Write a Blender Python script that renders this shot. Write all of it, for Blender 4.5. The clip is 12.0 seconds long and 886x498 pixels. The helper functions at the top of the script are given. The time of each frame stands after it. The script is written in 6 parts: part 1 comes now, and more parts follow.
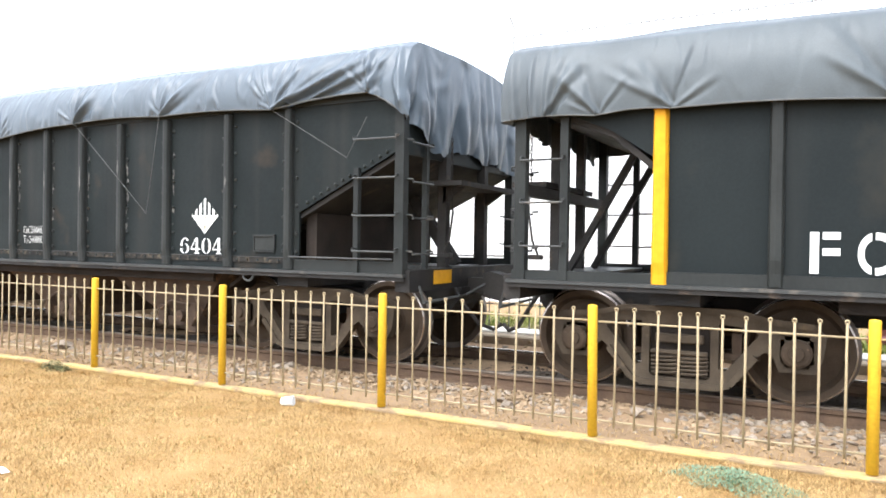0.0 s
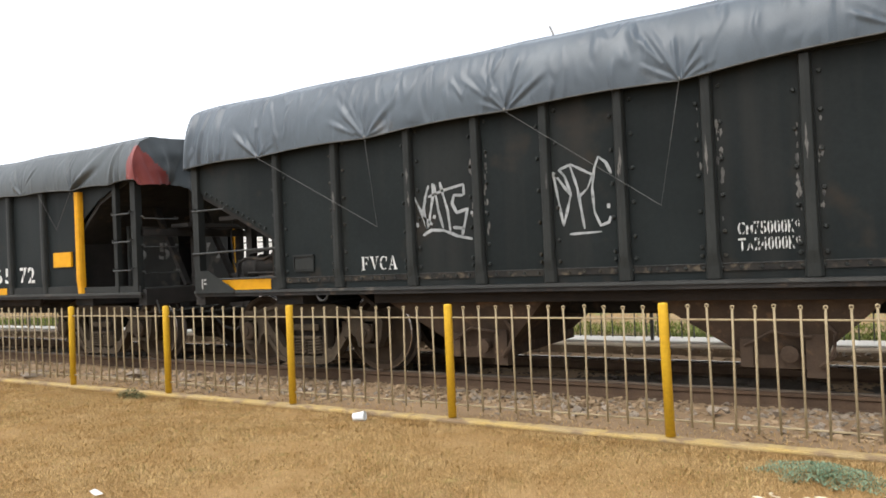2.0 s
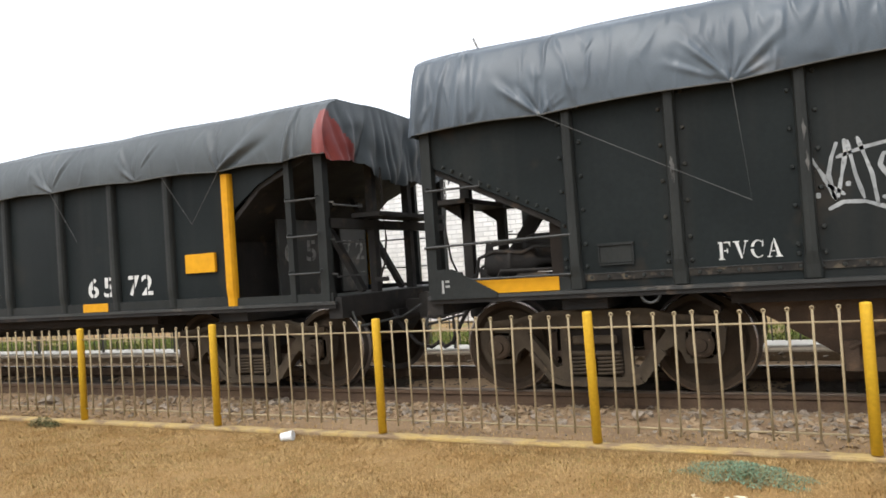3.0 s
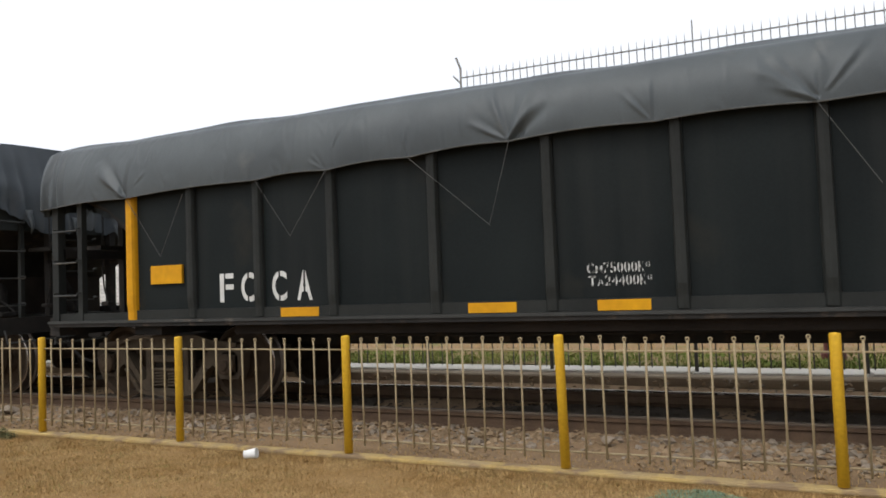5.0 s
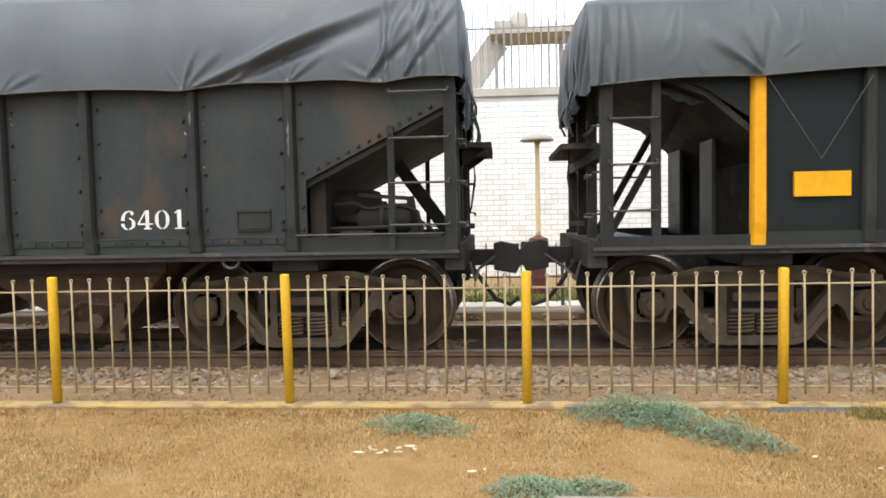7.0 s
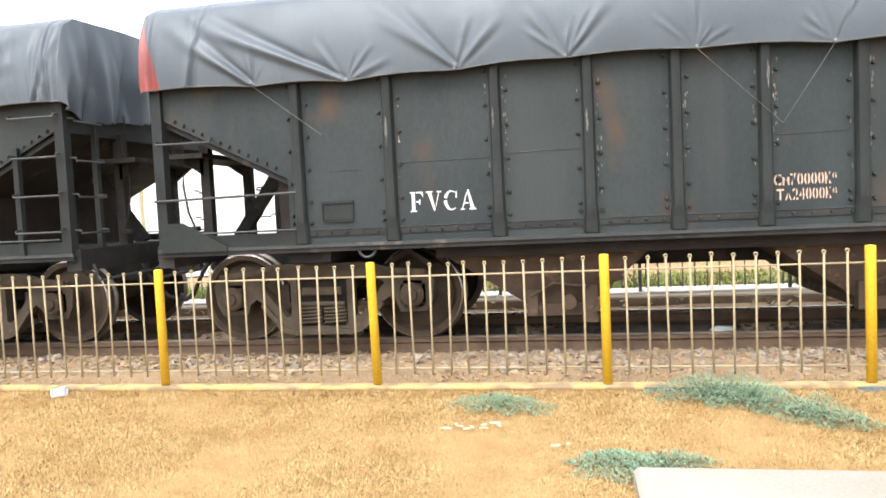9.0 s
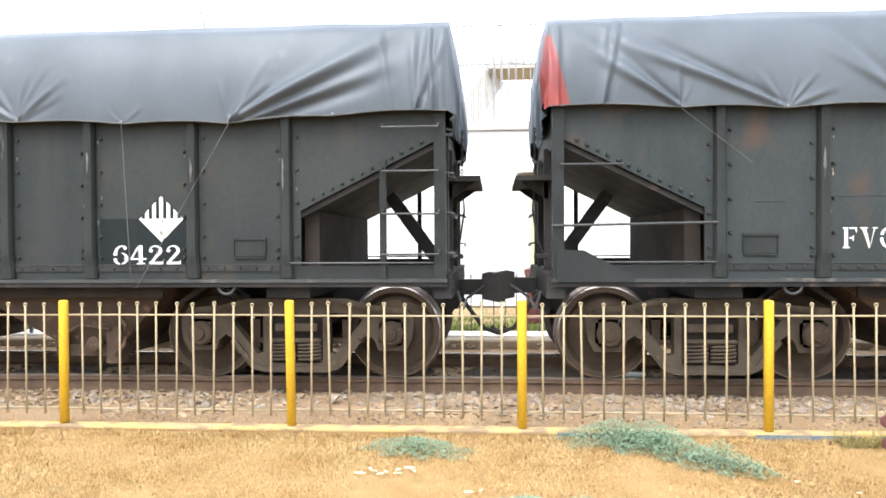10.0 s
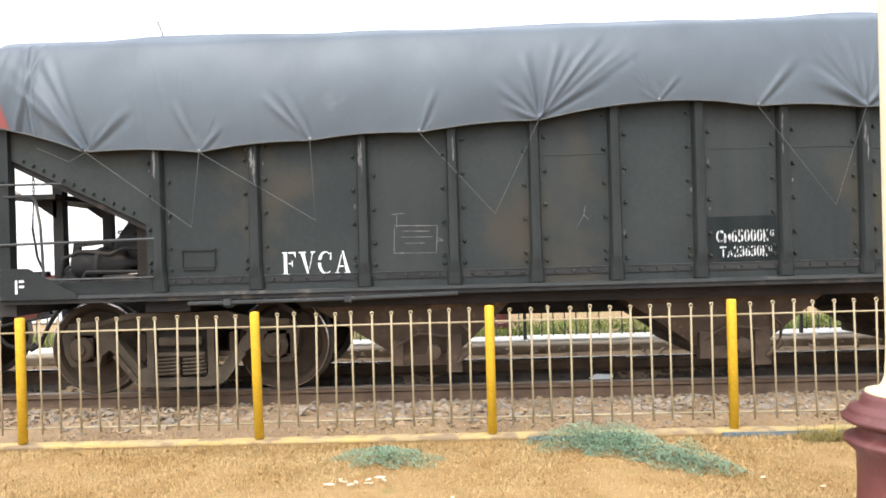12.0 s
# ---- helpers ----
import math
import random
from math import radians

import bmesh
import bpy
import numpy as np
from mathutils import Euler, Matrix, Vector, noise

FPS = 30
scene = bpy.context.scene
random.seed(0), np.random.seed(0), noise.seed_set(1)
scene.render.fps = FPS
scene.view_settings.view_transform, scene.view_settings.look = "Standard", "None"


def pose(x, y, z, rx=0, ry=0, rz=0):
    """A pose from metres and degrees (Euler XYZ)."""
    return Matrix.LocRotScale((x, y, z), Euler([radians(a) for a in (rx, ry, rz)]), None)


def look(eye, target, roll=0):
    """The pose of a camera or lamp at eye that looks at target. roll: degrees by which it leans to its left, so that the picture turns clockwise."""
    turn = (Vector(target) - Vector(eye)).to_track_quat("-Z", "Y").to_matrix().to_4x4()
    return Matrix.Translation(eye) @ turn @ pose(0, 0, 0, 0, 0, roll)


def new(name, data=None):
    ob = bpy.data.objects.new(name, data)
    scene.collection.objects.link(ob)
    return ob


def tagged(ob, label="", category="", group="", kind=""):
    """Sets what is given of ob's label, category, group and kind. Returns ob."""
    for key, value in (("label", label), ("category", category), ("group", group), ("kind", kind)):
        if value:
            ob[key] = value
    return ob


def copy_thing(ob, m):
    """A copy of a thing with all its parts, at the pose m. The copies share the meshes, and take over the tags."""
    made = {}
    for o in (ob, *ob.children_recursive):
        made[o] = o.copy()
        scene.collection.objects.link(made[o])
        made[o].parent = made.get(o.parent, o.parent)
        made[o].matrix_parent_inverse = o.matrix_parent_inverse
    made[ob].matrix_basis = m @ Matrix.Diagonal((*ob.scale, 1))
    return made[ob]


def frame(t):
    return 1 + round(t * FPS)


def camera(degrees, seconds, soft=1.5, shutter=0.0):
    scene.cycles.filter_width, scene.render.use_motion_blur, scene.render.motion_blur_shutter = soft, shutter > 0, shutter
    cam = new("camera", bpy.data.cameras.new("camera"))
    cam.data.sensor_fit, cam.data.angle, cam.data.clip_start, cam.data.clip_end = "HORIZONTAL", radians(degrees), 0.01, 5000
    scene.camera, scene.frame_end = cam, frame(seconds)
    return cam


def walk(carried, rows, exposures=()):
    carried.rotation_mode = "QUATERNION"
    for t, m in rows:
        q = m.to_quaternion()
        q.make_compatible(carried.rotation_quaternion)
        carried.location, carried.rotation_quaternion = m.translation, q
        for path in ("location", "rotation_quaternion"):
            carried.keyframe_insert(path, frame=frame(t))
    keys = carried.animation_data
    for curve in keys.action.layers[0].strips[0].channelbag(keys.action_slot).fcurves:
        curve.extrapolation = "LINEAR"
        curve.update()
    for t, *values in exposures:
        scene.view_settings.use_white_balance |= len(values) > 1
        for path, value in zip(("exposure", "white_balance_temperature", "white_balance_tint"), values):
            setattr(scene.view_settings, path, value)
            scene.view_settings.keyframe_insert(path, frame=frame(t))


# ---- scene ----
# seconds, eye x y z, pitch, roll, yaw
CAMERA_PATH = [
    (0.0, -0.029, 0.107, 1.482, -0.62, -0.83, 27.39),
    (0.5, -0.032, 0.040, 1.488, 0.62, -0.73, 28.43),
    (1.0, -0.042, 0.022, 1.449, 1.62, 0.13, 27.49),
    (1.5, -0.085, 0.054, 1.455, 0.88, 2.01, 31.20),
    (2.0, -0.124, 0.028, 1.420, 0.77, 2.54, 31.14),
    (2.5, -0.106, 0.065, 1.425, 1.27, 3.09, 26.62),
    (3.0, -0.106, 0.064, 1.446, 1.25, 3.90, 25.67),
    (3.5, -0.097, 0.063, 1.466, 1.77, 3.41, 26.45),
    (3.7, -0.039, 0.094, 1.458, 2.01, 4.28, 26.14),
    (5.3, -0.098, 0.140, 1.448, 3.43, 1.80, 23.66),
    (5.5, -0.071, 0.146, 1.459, 4.41, 0.62, 25.39),
    (6.0, 0.029, 0.176, 1.382, -0.35, -0.45, 14.15),
    (6.5, 0.053, 0.151, 1.464, -4.44, -0.62, 2.39),
    (7.0, 0.102, 0.060, 1.466, -2.87, 1.11, 4.38),
    (7.2, 0.093, -0.011, 1.417, -4.03, 1.24, 6.43),
    (8.8, 0.037, -0.105, 1.456, -3.52, 2.10, 10.99),
    (9.0, 0.069, -0.133, 1.420, -3.16, 2.69, 10.00),
    (9.5, 0.092, -0.143, 1.442, -3.83, 1.94, 5.94),
    (10.0, 0.080, -0.163, 1.473, -0.53, 0.31, 3.98),
    (10.5, 0.064, -0.178, 1.437, 0.41, 0.32, 2.15),
    (11.0, 0.066, -0.172, 1.463, 0.51, 0.19, 1.25),
    (11.5, 0.057, -0.154, 1.466, -0.06, 1.27, -0.33),
    (12.0, 0.088, -0.150, 1.467, 0.02, 1.63, 1.38),
]
# seconds, how far the train has run along the track
TRAIN_PATH = [
    (0.0, -25.589),
    (0.5, -23.474),
    (1.0, -21.364),
    (1.5, -19.302),
    (2.0, -17.180),
    (2.5, -15.078),
    (3.0, -12.968),
    (3.5, -10.825),
    (3.7, -9.948),
    (4.2, -7.796),
    (4.7, -5.637),
    (5.3, -3.089),
    (5.5, -2.212),
    (6.0, 0.061),
    (6.5, 2.179),
    (7.0, 4.375),
    (7.2, 5.222),
    (7.8, 7.835),
    (8.3, 10.012),
    (8.8, 12.187),
    (9.0, 13.086),
    (9.5, 15.241),
    (10.0, 17.427),
    (10.5, 19.477),
    (11.0, 21.665),
    (11.5, 23.872),
    (12.0, 26.024),
]
EXPOSURES = [(0.0, 0.68, 6050, 10), (1.0, 0.15, 6250, 10), (2.0, -0.4, 6450, 10), (2.5, -0.5, 6450, 10), (3.5, -0.5, 6350, 10), (5.3, -1.15, 6450, 10), (5.5, -1.15, 6450, 10), (6.0, -1.02, 6500, 10),
             (6.5, -0.55, 6550, 10), (7.0, -0.25, 6450, 10), (9.0, 0.6, 6250, 10), (9.5, 0.62, 6100, 10), (10.0, 0.62, 6050, 10), (10.5, 0.47, 6050, 10), (11.0, 0.35, 6050, 10), (12.0, 0.32, 6100, 10)]

cam = camera(62.8, 12.0, soft=1.7)
walk(cam, [(t, pose(x, y, z, 90 + pitch, roll, yaw)) for t, x, y, z, pitch, roll, yaw in CAMERA_PATH], EXPOSURES)

# ---- light: bright overcast, the sun high behind the camera ----
SUN_ELEVATION, SUN_AZIMUTH = 54.0, 200.0
world = bpy.data.worlds.new("overcast_sky")
scene.world = world
world.use_nodes = True
wn, wl = world.node_tree.nodes, world.node_tree.links
sky = wn.new("ShaderNodeTexSky")
sky.sky_type, sky.sun_disc = "NISHITA", False
sky.sun_elevation, sky.sun_rotation = radians(SUN_ELEVATION), radians(SUN_AZIMUTH)
sky.air_density, sky.dust_density, sky.ozone_density = 1.0, 6.0, 1.0
grey = wn.new("ShaderNodeRGBToBW")
blend = wn.new("ShaderNodeMix")
blend.data_type, blend.inputs[0].default_value = "RGBA", 0.88
wl.new(sky.outputs[0], grey.inputs[0])
wl.new(sky.outputs[0], blend.inputs[6])
cloud = wn.new("ShaderNodeMix")
cloud.data_type, cloud.inputs[0].default_value = "RGBA", 0.6
cloud.inputs[7].default_value = (10.6, 11.0, 11.7, 1)
wl.new(grey.outputs[0], cloud.inputs[6])
wl.new(cloud.outputs[2], blend.inputs[7])
wl.new(blend.outputs[2], wn["Background"].inputs[0])
wn["Background"].inputs[1].default_value = 0.34
sun = new("sun", bpy.data.lights.new("sun", "SUN"))
sun.data.energy, sun.data.angle, sun.data.color = 1.7, radians(28), (1.0, 0.95, 0.87)
e, a = radians(SUN_ELEVATION), radians(SUN_AZIMUTH)
sun.matrix_world = look((0, 0, 30), (-math.sin(a) * math.cos(e) * 10, -math.cos(e) * math.cos(a) * 10, 30 - math.sin(e) * 10))


# ---- materials ----
def material(name, base, second=None, rough=0.6, metal=0.0, scale=4.0, fine=60.0, bump=0.15, stain=None, stain_at=0.6, vary=0.0, stretch=(1, 1, 1), island=False, spec=0.5, streak=None, wrinkle=0.0):
    """Two scales of colour variation, optional stains, fine relief."""
    m = bpy.data.materials.new(name)
    m.use_nodes = True
    n, l = m.node_tree.nodes, m.node_tree.links
    b = n["Principled BSDF"]
    b.inputs["Specular IOR Level"].default_value = spec
    b.inputs["Roughness"].default_value, b.inputs["Metallic"].default_value = rough, metal
    co = n.new("ShaderNodeTexCoord")
    mp = n.new("ShaderNodeMapping")
    mp.inputs["Scale"].default_value = stretch
    l.new(co.outputs["Object"], mp.inputs[0])

    def noise_tex(sc, detail=5.0):
        t = n.new("ShaderNodeTexNoise")
        t.inputs["Scale"].default_value, t.inputs["Detail"].default_value = sc, detail
        l.new(mp.outputs[0], t.inputs[0])
        return t

    def mix(fac, c1, c2):
        x = n.new("ShaderNodeMix")
        x.data_type = "RGBA"
        for sock, v in ((x.inputs[0], fac), (x.inputs[6], c1), (x.inputs[7], c2)):
            if isinstance(v, tuple):
                sock.default_value = (*v, 1)
            elif isinstance(v, float):
                sock.default_value = v
            else:
                l.new(v, sock)
        return x.outputs[2]

    def ramp(src, lo, hi):
        r = n.new("ShaderNodeMapRange")
        r.inputs[1].default_value, r.inputs[2].default_value = lo, hi
        l.new(src, r.inputs[0])
        return r.outputs[0]

    big, small = noise_tex(scale), noise_tex(fine, 3.0)
    second = second or tuple(c * 0.7 for c in base)
    col = mix(ramp(big.outputs[0], 0.35, 0.65), base, second)
    col = mix(ramp(small.outputs[0], 0.3, 0.75), col, mix(0.18, col, (0.0, 0.0, 0.0)))
    if stain:
        st = noise_tex(scale * 1.7, 8.0)
        col = mix(ramp(st.outputs[0], stain_at, stain_at + 0.12), col, stain)
    if streak:
        sm = n.new("ShaderNodeMapping")
        sm.inputs["Scale"].default_value = (3.6, 1.0, 0.22)
        l.new(co.outputs["Object"], sm.inputs[0])
        sn = n.new("ShaderNodeTexNoise")
        sn.inputs["Scale"].default_value, sn.inputs["Detail"].default_value = 1.0, 6.0
        l.new(sm.outputs[0], sn.inputs[0])
        col = mix(ramp(sn.outputs[0], 0.50, 0.82), col, streak)
    if vary:
        if island:
            rnd = n.new("ShaderNodeNewGeometry").outputs["Random Per Island"]
        else:
            rnd = n.new("ShaderNodeObjectInfo").outputs["Random"]
        hs = n.new("ShaderNodeHueSaturation")
        l.new(ramp(rnd, 0.0, 1.0), hs.inputs["Value"])
        hs.inputs["Value"].default_value = 1.0
        mr = n.new("ShaderNodeMapRange")
        mr.inputs[3].default_value, mr.inputs[4].default_value = 1 - vary, 1 + vary
        l.new(rnd, mr.inputs[0])
        l.new(mr.outputs[0], hs.inputs["Value"])
        l.new(col, hs.inputs["Color"])
        col = hs.outputs[0]
    l.new(col, b.inputs["Base Color"])
    rr = n.new("ShaderNodeMapRange")
    rr.inputs[3].default_value, rr.inputs[4].default_value = max(0.05, rough - 0.12), min(1.0, rough + 0.12)
    l.new(big.outputs[0], rr.inputs[0])
    l.new(rr.outputs[0], b.inputs["Roughness"])
    if bump:
        bp = n.new("ShaderNodeBump")
        bp.inputs["Strength"].default_value, bp.inputs["Distance"].default_value = bump, 0.01
        l.new(small.outputs[0], bp.inputs["Height"])
        l.new(bp.outputs[0], b.inputs["Normal"])
        if wrinkle:
            wm = n.new("ShaderNodeMapping")
            wm.inputs["Rotation"].default_value, wm.inputs["Scale"].default_value = (0, 0.5, 0), (2.4, 1.0, 0.9)
            l.new(co.outputs["Object"], wm.inputs[0])
            wt = n.new("ShaderNodeTexNoise")
            wt.noise_type = "RIDGED_MULTIFRACTAL"
            wt.inputs["Scale"].default_value, wt.inputs["Detail"].default_value, wt.inputs["Distortion"].default_value = 2.6, 3.0, 0.8
            l.new(wm.outputs[0], wt.inputs[0])
            wb_ = n.new("ShaderNodeBump")
            wb_.inputs["Strength"].default_value, wb_.inputs["Distance"].default_value = wrinkle, 0.06
            l.new(wt.outputs[0], wb_.inputs["Height"])
            l.new(wb_.outputs[0], bp.inputs["Normal"])
    return m


M_SIDE = material("weathered_black_green_paint", (0.029, 0.032, 0.0295), (0.019, 0.022, 0.021), 0.6, 0.0, 0.7, 30, 0.12, (0.038, 0.033, 0.024), 0.56, spec=0.16, streak=(0.031, 0.032, 0.029))
# darkened copy of M_SIDE: wagon B's dimmer light is put into its colour
M_SIDE_DARKENED = material("darkened_weathered_paint", (0.0145, 0.0180, 0.0178), (0.0100, 0.0126, 0.0126), 0.55, 0.0, 0.9, 30, 0.12, (0.030, 0.024, 0.018), 0.60, spec=0.08, streak=(0.023, 0.023, 0.021))
M_SIDE_GREY = material("weathered_grey_green_paint", (0.034, 0.039, 0.038), (0.024, 0.028, 0.028), 0.6, 0.0, 1.0, 30, 0.12, (0.055, 0.038, 0.027), 0.59, stretch=(1.3, 1, 0.75), spec=0.15, streak=(0.037, 0.040, 0.037))
M_SIDE_DARK = material("black_paint_newer", (0.0135, 0.0170, 0.0172), (0.0095, 0.0122, 0.0126), 0.5, 0.0, 0.8, 40, 0.08, (0.021, 0.021, 0.018), 0.62, spec=0.08, streak=(0.0185, 0.0205, 0.0200))
M_RIB = material("dark_rib_paint", (0.027, 0.029, 0.027), (0.018, 0.0195, 0.0185), 0.5, 0.0, 2.0, 50, 0.15, (0.14, 0.13, 0.12), 0.70, stretch=(1, 1, 0.5), spec=0.12)
M_FRAME = material("sooty_steel", (0.030, 0.027, 0.024), (0.019, 0.018, 0.017), 0.75, 0.0, 3.0, 70, 0.3, (0.058, 0.043, 0.031), 0.60, spec=0.15)
M_SILL = material("worn_sill_steel", (0.042, 0.043, 0.040), (0.025, 0.026, 0.0245), 0.5, 0.0, 2.0, 50, 0.15, (0.11, 0.095, 0.078), 0.6, spec=0.3)
M_RUST = material("brown_dusty_iron", (0.082, 0.056, 0.038), (0.055, 0.039, 0.029), 0.9, 0.0, 5.0, 70, 0.4, (0.125, 0.078, 0.048), 0.58, spec=0.12)
M_BOGIE = material("dusty_cast_iron", (0.074, 0.057, 0.039), (0.046, 0.036, 0.026), 0.92, 0.0, 4.0, 80, 0.35, (0.090, 0.066, 0.043), 0.62, spec=0.1)
M_WHEEL = material("rusty_wheel_face", (0.060, 0.042, 0.028), (0.041, 0.030, 0.021), 0.9, 0.0, 5.0, 70, 0.3, spec=0.1)
M_TREAD = material("dull_wheel_tread", (0.12, 0.10, 0.085), (0.08, 0.065, 0.055), 0.42, 0.6, 6.0, 60, 0.05)
M_BULKHEAD = material("dark_rusty_sheet", (0.032, 0.025, 0.020), (0.022, 0.018, 0.015), 0.85, 0.0, 3.0, 60, 0.3, spec=0.1)
M_YELLOW_TRAIN = material("orange_yellow_wagon_paint", (0.608, 0.300, 0.008), (0.540, 0.255, 0.009), 0.55, 0.0, 2.0, 14, 0.03, (0.312, 0.150, 0.018), 0.66, spec=0.15)
M_TARP = material("grey_blue_tarpaulin", (0.071, 0.083, 0.094), (0.055, 0.065, 0.075), 0.47, 0.0, 1.4, 120, 0.10, (0.090, 0.098, 0.106), 0.66, spec=0.38, wrinkle=0.07)
M_TARP_CRINKLED = material("crinkled_grey_blue_tarpaulin", (0.064, 0.083, 0.101), (0.046, 0.061, 0.076), 0.42, 0.0, 1.4, 120, 0.10, (0.11, 0.12, 0.13), 0.64, spec=0.5, wrinkle=0.7)
M_TARP_OLIVE = material("faded_olive_tarpaulin", (0.066, 0.077, 0.082), (0.048, 0.057, 0.062), 0.5, 0.0, 1.4, 120, 0.10, (0.082, 0.087, 0.085), 0.64, spec=0.38, wrinkle=0.3)
M_TARP_RED = material("red_tarpaulin", (0.24, 0.040, 0.030), (0.16, 0.030, 0.026), 0.5, 0.0, 2.0, 100, 0.1)
M_ROPE = material("grey_rope", (0.098, 0.098, 0.092), None, 0.85, 0.0, 8.0, 200, 0.3)
M_SEAM = material("dusty_seam_steel", (0.030, 0.029, 0.026), (0.020, 0.020, 0.020), 0.7, 0.0, 4.0, 50, 0.3, (0.050, 0.040, 0.030), 0.64, spec=0.2)
M_SCUFF = material("scuffed_bare_paint", (0.145, 0.138, 0.125), (0.075, 0.074, 0.069), 0.7, 0.0, 14.0, 60, 0.2, (0.035, 0.035, 0.034), 0.54, stretch=(1, 1, 0.3), spec=0.2)
M_BRASS = material("pale_grommet", (0.20, 0.20, 0.185), None, 0.45, 0.4, 8.0, 80, 0.0)
M_WHITE = material("worn_white_stencil_paint", (0.629, 0.629, 0.603), (0.510, 0.510, 0.484), 0.6, 0.0, 6.0, 60, 0.1, (0.170, 0.170, 0.162), 0.68)
M_WHITE_BROKEN = material("broken_white_stencil_paint", (0.56, 0.56, 0.53), (0.40, 0.40, 0.38), 0.7, 0.0, 20.0, 60, 0.1, (0.035, 0.036, 0.034), 0.50)
M_DIAMOND = material("yellowed_sign_white", (0.60, 0.55, 0.42), (0.50, 0.46, 0.36), 0.6, 0.0, 6.0, 60, 0.1, (0.30, 0.27, 0.20), 0.66)
M_SEAM_DUSTY = material("tan_dusty_seam_steel", (0.034, 0.031, 0.026), (0.020, 0.019, 0.018), 0.8, 0.0, 9.0, 50, 0.3, (0.085, 0.070, 0.050), 0.55, spec=0.1)
M_WHITE_FADED = material("faded_white_paint", (0.34, 0.34, 0.32), (0.20, 0.20, 0.19), 0.7, 0.0, 9.0, 60, 0.1, (0.06, 0.06, 0.06), 0.55)
M_ORANGE_FADED = material("faded_rust_white_paint", (0.50, 0.36, 0.27), (0.35, 0.24, 0.17), 0.7, 0.0, 9.0, 60, 0.1, (0.08, 0.06, 0.05), 0.6)
M_SPRAY = material("white_spray_paint", (0.34, 0.35, 0.345), (0.21, 0.22, 0.22), 0.7, 0.0, 9.0, 60, 0.05, (0.10, 0.10, 0.10), 0.60, spec=0.2)
M_FENCE = material("yellow_fence_paint", (0.62, 0.375, 0.024), (0.56, 0.325, 0.022), 0.55, 0.0, 3.0, 40, 0.12, (0.288, 0.150, 0.040), 0.64, spec=0.2)
M_PICKET = material("faded_tan_fence_paint", (0.345, 0.275, 0.165), (0.29, 0.225, 0.13), 0.7, 0.0, 6.0, 80, 0.2, (0.23, 0.15, 0.08), 0.62, spec=0.25)
# dark tone holds the far fence's backlit shade, put into the paint
M_FAR_FENCE = material("backlit_far_fence_paint", (0.10, 0.095, 0.085), None, 0.6, 0.0, 6.0, 80, 0.1)
# iron lightened: the bright haze above the wall is put into its colour
M_TOP_FENCE = material("haze_pale_iron", (0.30, 0.295, 0.285), None, 0.6, 0.0, 6.0, 80, 0.1)
M_KERB = material("yellow_painted_kerb", (0.50, 0.36, 0.14), (0.40, 0.30, 0.16), 0.9, 0.0, 3.5, 70, 0.5, (0.26, 0.185, 0.11), 0.50, spec=0.15)
M_KERB_BLUE = material("blue_painted_concrete", (0.095, 0.13, 0.15), (0.13, 0.15, 0.15), 0.9, 0.0, 5.0, 60, 0.4, (0.24, 0.19, 0.11), 0.52, spec=0.1)
M_SOIL = material("dry_lawn_soil", (0.315, 0.203, 0.092), (0.262, 0.160, 0.067), 0.95, 0.0, 3.4, 60, 1.0, (0.215, 0.163, 0.064), 0.60, spec=0.06)
M_STRAW = material("dry_straw_grass", (0.425, 0.292, 0.132), (0.350, 0.217, 0.086), 0.88, 0.0, 2.9, 30, 0.0, (0.280, 0.215, 0.082), 0.62, vary=0.36, island=True, spec=0.08)
M_GREEN_GRASS = material("short_green_grass", (0.120, 0.172, 0.034), (0.175, 0.185, 0.046), 0.8, 0.0, 2.0, 30, 0.0, vary=0.35, island=True, spec=0.15)
M_OLIVE_GRASS = material("olive_dry_grass", (0.17, 0.155, 0.045), (0.27, 0.20, 0.075), 0.8, 0.0, 2.0, 30, 0.0, vary=0.35, island=True, spec=0.15)
M_DARK_WEED = material("dark_green_weed_leaves", (0.085, 0.095, 0.04), (0.13, 0.12, 0.055), 0.8, 0.0, 3.0, 40, 0.0, vary=0.35, island=True, spec=0.15)
M_WEED = material("blue_green_weed_leaves", (0.165, 0.230, 0.145), (0.200, 0.260, 0.168), 0.8, 0.0, 3.0, 40, 0.0, (0.11, 0.14, 0.065), 0.58, vary=0.3, island=True, spec=0.1)
M_BALLAST = material("dusty_ballast_ground", (0.30, 0.205, 0.12), (0.225, 0.152, 0.092), 0.95, 0.0, 1.5, 45, 0.8, (0.17, 0.122, 0.08), 0.64, spec=0.08)
M_STONE = material("grey_brown_ballast_stone", (0.31, 0.255, 0.195), (0.215, 0.175, 0.135), 0.92, 0.0, 9.0, 60, 0.5, vary=0.22, spec=0.1)
M_STONES_TAN = material("dust_covered_ballast_stones", (0.31, 0.225, 0.138), (0.235, 0.165, 0.102), 0.92, 0.0, 3.0, 60, 0.5, vary=0.18, island=True, spec=0.08)
M_STONES = material("mixed_ballast_stones", (0.27, 0.220, 0.165), (0.19, 0.155, 0.118), 0.92, 0.0, 3.0, 60, 0.5, vary=0.24, island=True, spec=0.08)
# ballast with the shade under the wagons put into its colour
M_BED_SHADE = material("shade_darkened_ballast", (0.095, 0.075, 0.056), (0.060, 0.048, 0.037), 0.92, 0.0, 2.0, 60, 0.8, (0.13, 0.098, 0.069), 0.62, vary=0.25, island=True, spec=0.08)
M_RAIL = material("rusty_rail_side", (0.120, 0.078, 0.050), (0.080, 0.053, 0.036), 0.9, 0.0, 4.0, 60, 0.3, spec=0.1)
